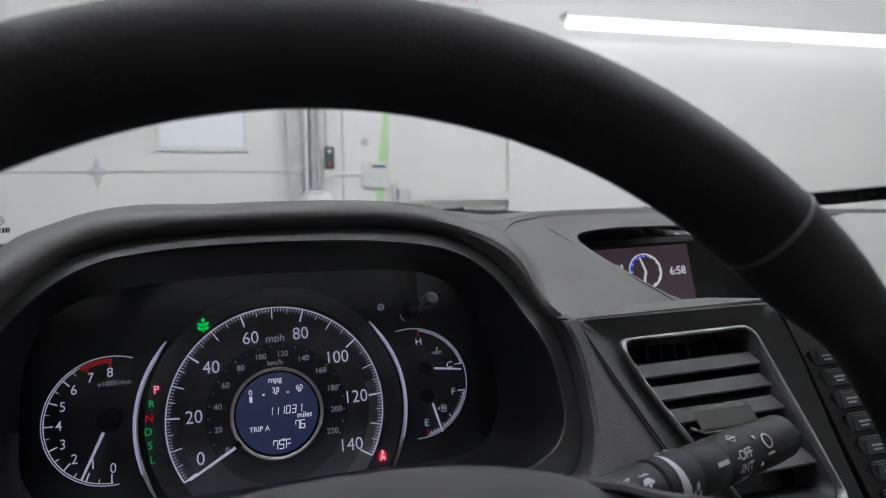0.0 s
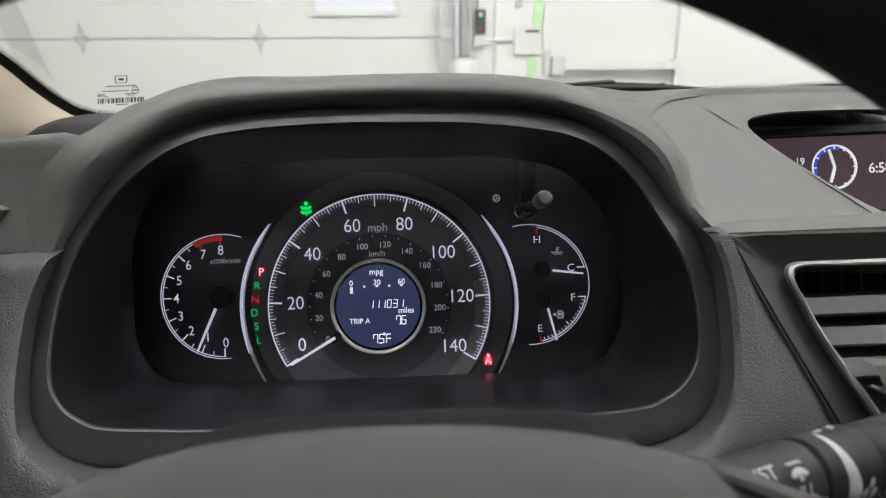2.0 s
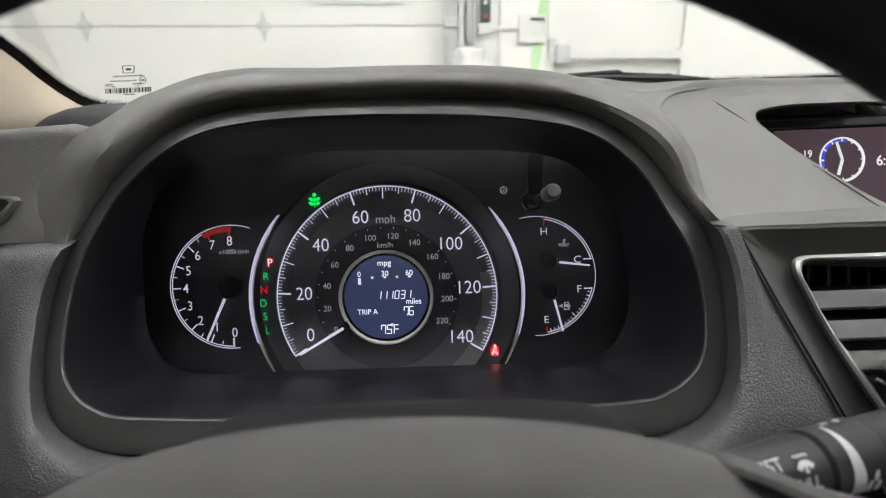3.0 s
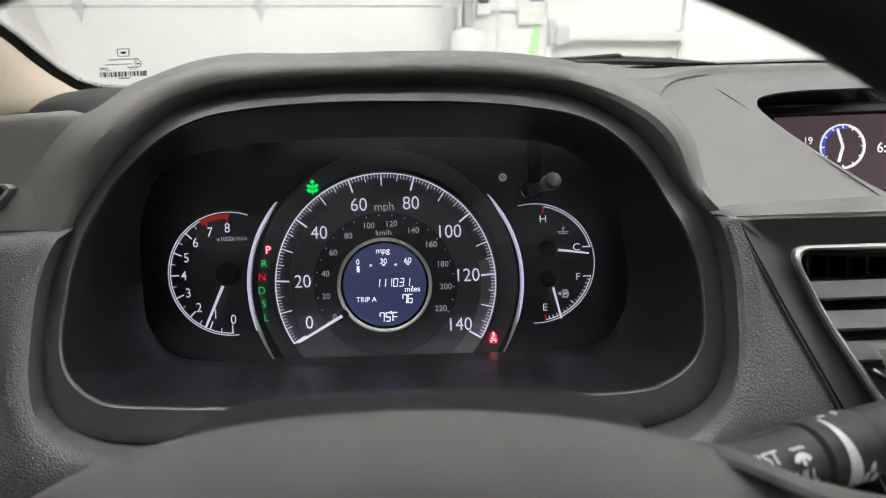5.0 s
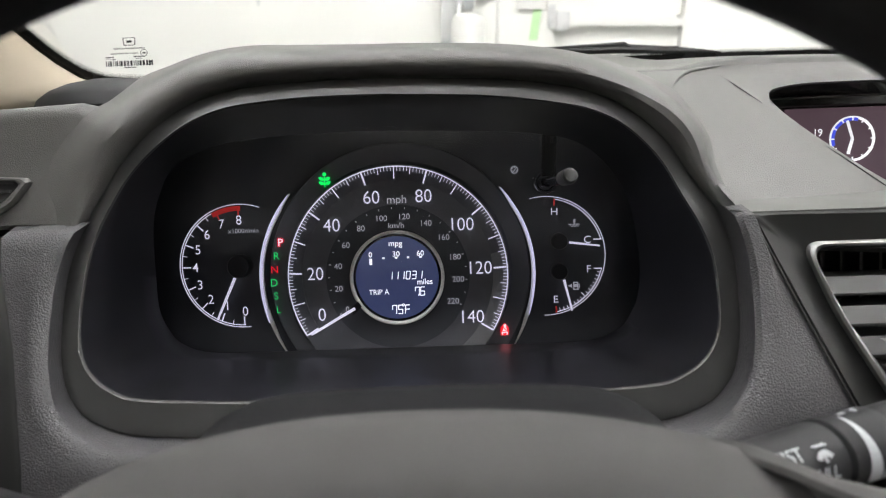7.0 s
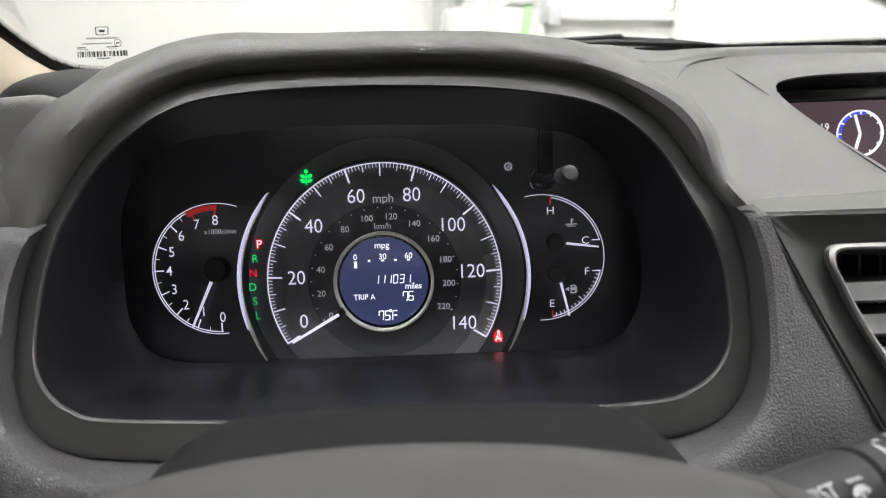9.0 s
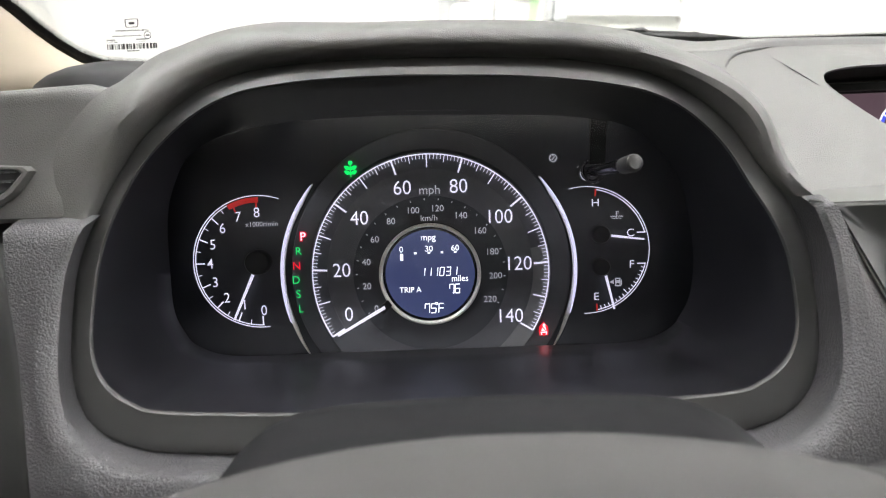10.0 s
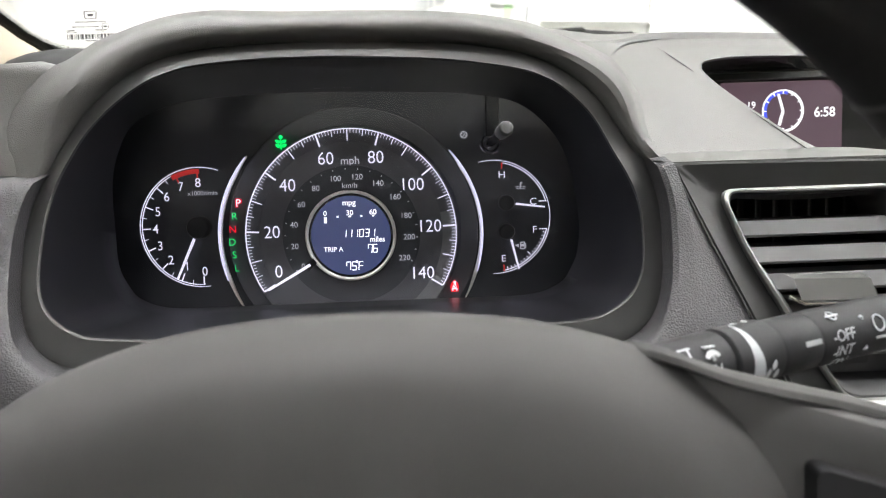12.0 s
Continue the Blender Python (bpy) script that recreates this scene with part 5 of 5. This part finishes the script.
def stalk(side):
    mid = 0.0234
    label = "black wiper stalk with white printed marks" if side > 0 else "black lighting stalk with white printed marks"
    ob = thing("wiper_stalk" if side > 0 else "light_stalk", label, "stalk", (mid + side * 0.10, -0.06, 0.235))
    a = Vector((mid + side * 0.1566, -0.0445 if side > 0 else -0.0665, 0.200))
    d = Vector((side, 0.045, -0.40)).normalized()
    e3 = Vector((0, 0.42, 0.90))
    e3 = (e3 - d * e3.dot(d)).normalized()
    e2 = e3.cross(d * side)

    def at(s):
        return a + d * s

    sleeve = part("sleeve", tube([at(-0.11), at(-0.035), at(-0.0160), at(-0.0145)], [0.0112, 0.0118, 0.0122, 0.0100], 28), SHROUD, ob)
    ring = part("collar", tube([at(-0.0145), at(-0.0133), at(0.0100), at(0.0115)], [0.0108, 0.0126, 0.0128, 0.0112], 32), SHROUD, ob, "turning collar")
    barrel = part("barrel", tube([at(0.0115), at(0.0130), at(0.0330), at(0.0336), at(0.0350), at(0.085), at(0.100), at(0.104)], [0.0110, 0.0120, 0.0121, 0.0116, 0.0122, 0.0124, 0.0118, 0.006], 32), SHROUD, ob, "turning end")

    def wrap(bm, s, v, rad, parent, name, flip=False):
        for q in bm.verts:
            x, y, z = q.co
            th = (y + v) / rad
            q.co = at(s) + d * (x * side) + (rad + 0.0003 + z) * (math.cos(th) * e3 + math.sin(th) * e2)
        part(name, bm, MARK, parent, smooth=False)

    if side > 0:
        wrap(words("MIST", 0, 0, 0, 0.0066, 1.0, 0.01), -0.0410, 0.0036, 0.0119, sleeve, "lettering")
        wrap(words("PULL", 0, 0, 0, 0.0060, 1.0, 0.01), -0.0280, -0.0044, 0.0121, sleeve, "lettering")
        wrap(join(arc_band(0, -0.002, 0.0022, 0.0040, 25, 155, 0, 14), stroke(0, -0.002, 0, 0.001, 0.0012, 0), waves(0, 0.0035, 0.006, 0)), -0.0265, 0.0010, 0.0121, sleeve, "wiper_symbol")
        wrap(loft([[(-0.0070 + 0.0030 * k / 12 - w, 0.0135 - 0.0270 * k / 12, 0), (-0.0070 + 0.0030 * k / 12 + w, 0.0135 - 0.0270 * k / 12, 0)] for k in range(13) for w in (0.0006 + 0.0030 * k / 12,)], False), 0, 0, 0.0128, ring, "wedge_mark")
        wrap(join(stroke(-0.0055, 0.0145, -0.0025, 0.0145, 0.0012, 0, 0.0003), leaf(0.0015, 0.0130, 60, 0.0036, 0.0022, 0)), 0, 0, 0.0128, ring, "drop_mark")
        wrap(join(leaf(-0.0002, -0.0130, 75, 0.0042, 0.0022, 0), leaf(0.0024, -0.0100, 75, 0.0042, 0.0022, 0), leaf(0.0042, -0.0140, 75, 0.0042, 0.0022, 0)), 0, 0, 0.0128, ring, "drop_mark")
        wrap(stroke(-0.0045, 0, 0.0045, 0, 0.0020, 0), 0.0265, -0.0030, 0.0121, barrel, "index_mark")
        for s, v in (("OFF", -0.0020), ("INT", -0.0085), ("ON", -0.0150)):
            wrap(words("-" + s, 0, 0, 0, 0.0066, 1.0, 0.02, align="LEFT"), 0.0385, v - 0.001, 0.0123, barrel, "lettering")
        wrap(join(arc_band(0, 0, 0.0018, 0.0024, 0, 360, 0, 16), stroke(-0.004, 0, 0.004, 0, 0.0008, 0)), 0.0440, 0.0062, 0.0123, barrel, "washer_symbol")
        wrap(join(stroke(0, 0.006, 0, -0.008, 0.0009, 0), stroke(0, 0.006, -0.002, 0.006, 0.0009, 0), stroke(0, -0.008, -0.002, -0.008, 0.0009, 0)), 0.0600, -0.003, 0.0123, barrel, "bracket_mark")
        wrap(join(arc_band(0, 0, 0.0030, 0.0038, 0, 360, 0, 20), stroke(-0.003, -0.006, 0.003, -0.006, 0.001, 0)), 0.0680, -0.001, 0.0123, barrel, "washer_symbol")
    else:
        wrap(join(stroke(-0.004, 0.001, 0.004, 0.001, 0.0026, 0), stroke(-0.003, -0.004, 0.003, -0.004, 0.002, 0)), 0.000, 0.002, 0.0128, ring, "printed_bar")
        wrap(stroke(-0.0045, 0, 0.0045, 0, 0.0020, 0), 0.036, 0.0015, 0.0123, barrel, "printed_bar")
    return ob


stalk(1)
stalk(-1)

# ---- windscreen, pillar, unseen cabin shell ----
base_line = smooth_line([(-0.470, 0.330, -0.06), (-0.420, 0.272, -0.135), (-0.383, 0.2385, -0.180), (-0.3547, 0.2085, -0.200), (-0.3300, 0.1900, -0.208), (-0.3086, 0.1815, -0.215), (-0.2700, 0.1815, -0.235), (-0.2300, 0.1850, -0.265), (-0.15, 0.198, -0.33), (0.0, 0.2230, -0.420), (0.2, 0.2365, -0.465), (0.4, 0.2385, -0.475), (0.57, 0.2350, -0.465), (0.7, 0.2310, -0.44), (1.0, 0.215, -0.33)], 80)
screen_thing = thing("windscreen", "clear raked car windscreen with a black dotted border", "windscreen", (0.3, 0.2, -0.47))
UPW = Vector((0, 0.80, 0.60))
glass = loft([[p + Vector((0, 0.0, -0.004)) for p in base_line], [p + Vector((0.0, 0, -0.004)) + UPW * 0.3 for p in base_line], [p + Vector((0.0, 0, -0.004)) + UPW * 0.9 for p in base_line]], False)
g = part("glass", glass, GLASS, screen_thing, "clear glass")
g.visible_shadow = False
inward = []
for i, p in enumerate(base_line):
    t = (base_line[min(i + 1, 79)] - base_line[max(i - 1, 0)]).normalized()
    n = t.cross(Vector((0.1, -0.5, 1))).normalized()
    if n.y < 0:
        n = -n
    inward.append(n)
part("border", loft([[p - n * 0.016 for p, n in zip(base_line, inward)], [p - n * 0.001 for p, n in zip(base_line, inward)], [p + n * 0.0065 for p, n in zip(base_line, inward)]], False), FRIT, screen_thing, "black ceramic border")
dots = bmesh.new()
for i in range(0, 1500):
    s = i / 1500 * 78.9
    k = int(s)
    p = base_line[k].lerp(base_line[k + 1], s - k)
    n = inward[k]
    t = (base_line[k + 1] - base_line[k]).normalized()
    for j in range(4):
        c = p + n * (0.0070 + 0.0012 * j) + t * (0.0006 * (j % 2))
        q = 0.00066 - 0.00011 * j
        dots.faces.new([dots.verts.new(c + t * q), dots.verts.new(c + n * q), dots.verts.new(c - t * q), dots.verts.new(c - n * q)])
part("border_dots", dots, FRIT, screen_thing, smooth=False, kind="stuff")
# maker's mark printed on the glass, seen from behind
MX, MY, MZ = -0.2740, 0.2045, -0.200
bars = []
random.seed(3)
x = MX - 0.0240
while x < MX + 0.0230:
    w = random.choice((0.0006, 0.0009, 0.0014, 0.002))
    bars.append(box(x, x + w, MY - 0.0105, MY - 0.0055, MZ, MZ + 0.0002))
    x += w + random.choice((0.0005, 0.0008, 0.0013))


def dashes(x0, x1, y, high, step):
    """A row of small upright marks."""
    row, x = [], x0
    while x < x1:
        w = step * random.uniform(0.45, 0.62)
        row.append(box(MX + x, MX + x + w, MY + y, MY + y + high * random.uniform(0.7, 1), MZ, MZ + 0.0002))
        x += step
    return row


part("glass_print", join(*bars, box(MX - 0.006, MX + 0.006, MY - 0.0125, MY - 0.0117, MZ, MZ + 0.0002), *dashes(-0.0150, 0.0155, 0.0056, 0.0017, 0.0013), *dashes(-0.0185, 0.0085, 0.0010, 0.0013, 0.0011), *dashes(-0.024, -0.017, -0.0036, 0.0007, 0.0009), *dashes(0.006, 0.013, -0.0040, 0.0007, 0.0009),
                         box(MX - 0.024, MX - 0.016, MY - 0.0022, MY - 0.0013, MZ, MZ + 0.0002), box(MX + 0.004, MX + 0.015, MY - 0.0022, MY - 0.0013, MZ, MZ + 0.0002), box(MX - 0.017, MX - 0.014, MY - 0.0042, MY - 0.0034, MZ, MZ + 0.0002),
                         arc_band(MX + 0.0145, MY + 0.0016, 0.0030, 0.0035, 0, 360, MZ, 24), box(MX + 0.0128, MX + 0.0162, MY + 0.0009, MY + 0.0023, MZ, MZ + 0.0002)), INK, screen_thing, "small dark printed marks", smooth=False)
emblem = loft([[(px * s, py * s, MZ + dz) for px, py in rounded([(-0.0068, -0.0045), (0.0068, -0.0045), (0.0075, 0.0045), (-0.0075, 0.0045)], 0.0018)] for s, dz in ((0.86, 0), (0.86, 0.0002), (0.74, 0.0002), (0.74, 0))])
emblem.transform(Matrix.Translation((MX + 0.0005, MY + 0.0130, 0)))
part("glass_print", join(emblem, box(MX - 0.0022, MX + 0.0032, MY + 0.0118, MY + 0.0140, MZ, MZ + 0.0002)), INK, screen_thing, "small plain emblem shape", smooth=False)

pillar = thing("pillar_trim", "beige fabric-covered windscreen pillar trim", "pillar trim", (-0.40, 0.15, -0.15))
side_line = base_line[:24]
prow = []
for p, n in zip(side_line, inward[:24]):
    prow.append([p - n * 0.0035 + Vector((0, 0, 0.004)), p - n * 0.006 + Vector((-0.002, 0, 0.010)), p + Vector((-0.020, -0.010, 0.022)), p + Vector((-0.06, -0.022, 0.04)), p + Vector((-0.12, -0.035, 0.05)), p + Vector((-0.22, -0.06, 0.04))])
part("trim_skin", loft(prow, False), BEIGE, pillar)
# upper pillars out of view, added to cut light from the sides
for side in (-1, 1):
    mid = 0.36
    upper = [[(mid + side * (0.80 - 0.06 * s) + dx, 0.15 - 0.52 * s + dy, 1.28 + 0.26 * s) for dx, dy in ((-0.05, -0.04), (0.05, -0.04), (0.05, 0.06), (-0.05, 0.06))] for s in (0, 0.25, 0.5, 0.75, 1)]
    part("unseen_upper_trim", loft(upper, True, (True, True)), BEIGE, pillar, in_car=False, smooth=False, soften=0.012)

blade = thing("windscreen_wiper", "black wiper arm resting along the base of the windscreen", "wiper", (0.30, 0.245, -0.49))
part("arm", tube([(0.14, 0.2610, -0.490), (0.22, 0.2630, -0.492), (0.294, 0.2650, -0.492), (0.30, 0.2610, -0.492), (0.36, 0.2560, -0.492), (0.41, 0.2500, -0.490)], [0.002, 0.0035, 0.0040, 0.0040, 0.0040, 0.0030], 10), RUBBER, blade)
part("blade", tube([(0.04, 0.2530, -0.486), (0.16, 0.2560, -0.488), (0.28, 0.2570, -0.490), (0.40, 0.2500, -0.490), (0.43, 0.2480, -0.490)], [0.004, 0.005, 0.005, 0.004, 0.002], 8), RUBBER, blade)
part("pivot", tube([(0.365, 0.250, -0.496), (0.365, 0.2605, -0.494)], 0.006, 12), RUBBER, blade)

# unseen shell round the driver, added to block and bounce light
roof = thing("cabin_light_shell", "unseen beige and grey cabin shell, added to block and bounce light", "car cabin", (0.35, 0.5, 0.8))
part("headliner", box(-0.55, 1.30, -0.80, -0.34, 1.52, 1.56), HEADLINER, roof, in_car=False, smooth=False, soften=0.01)
part("rear_blocker", join(box(-0.55, 1.30, -0.84, -0.80, 0.3, 1.12), box(-0.55, -0.42, -0.84, -0.80, 1.12, 1.52), box(1.17, 1.30, -0.84, -0.80, 1.12, 1.52), box(-0.42, 1.17, -0.84, -0.80, 1.48, 1.52)), CLOTH, roof, in_car=False, smooth=False, soften=0.01)
# sides stand higher than a window sill to hold back side light
for x in (-0.60, 1.30):
    part("side_blocker", join(box(x, x + 0.05, -0.80, 0.15, 0.3, 1.40 if x < 0 else 1.34), box(x, x + 0.05, -0.80, -0.70, 1.0, 1.52)), CLOTH, roof, in_car=False, smooth=False, soften=0.01)
part("cabin_floor", box(-0.55, 1.30, -0.80, 0.4, 0.18, 0.30), CLOTH, roof, in_car=False, smooth=False)
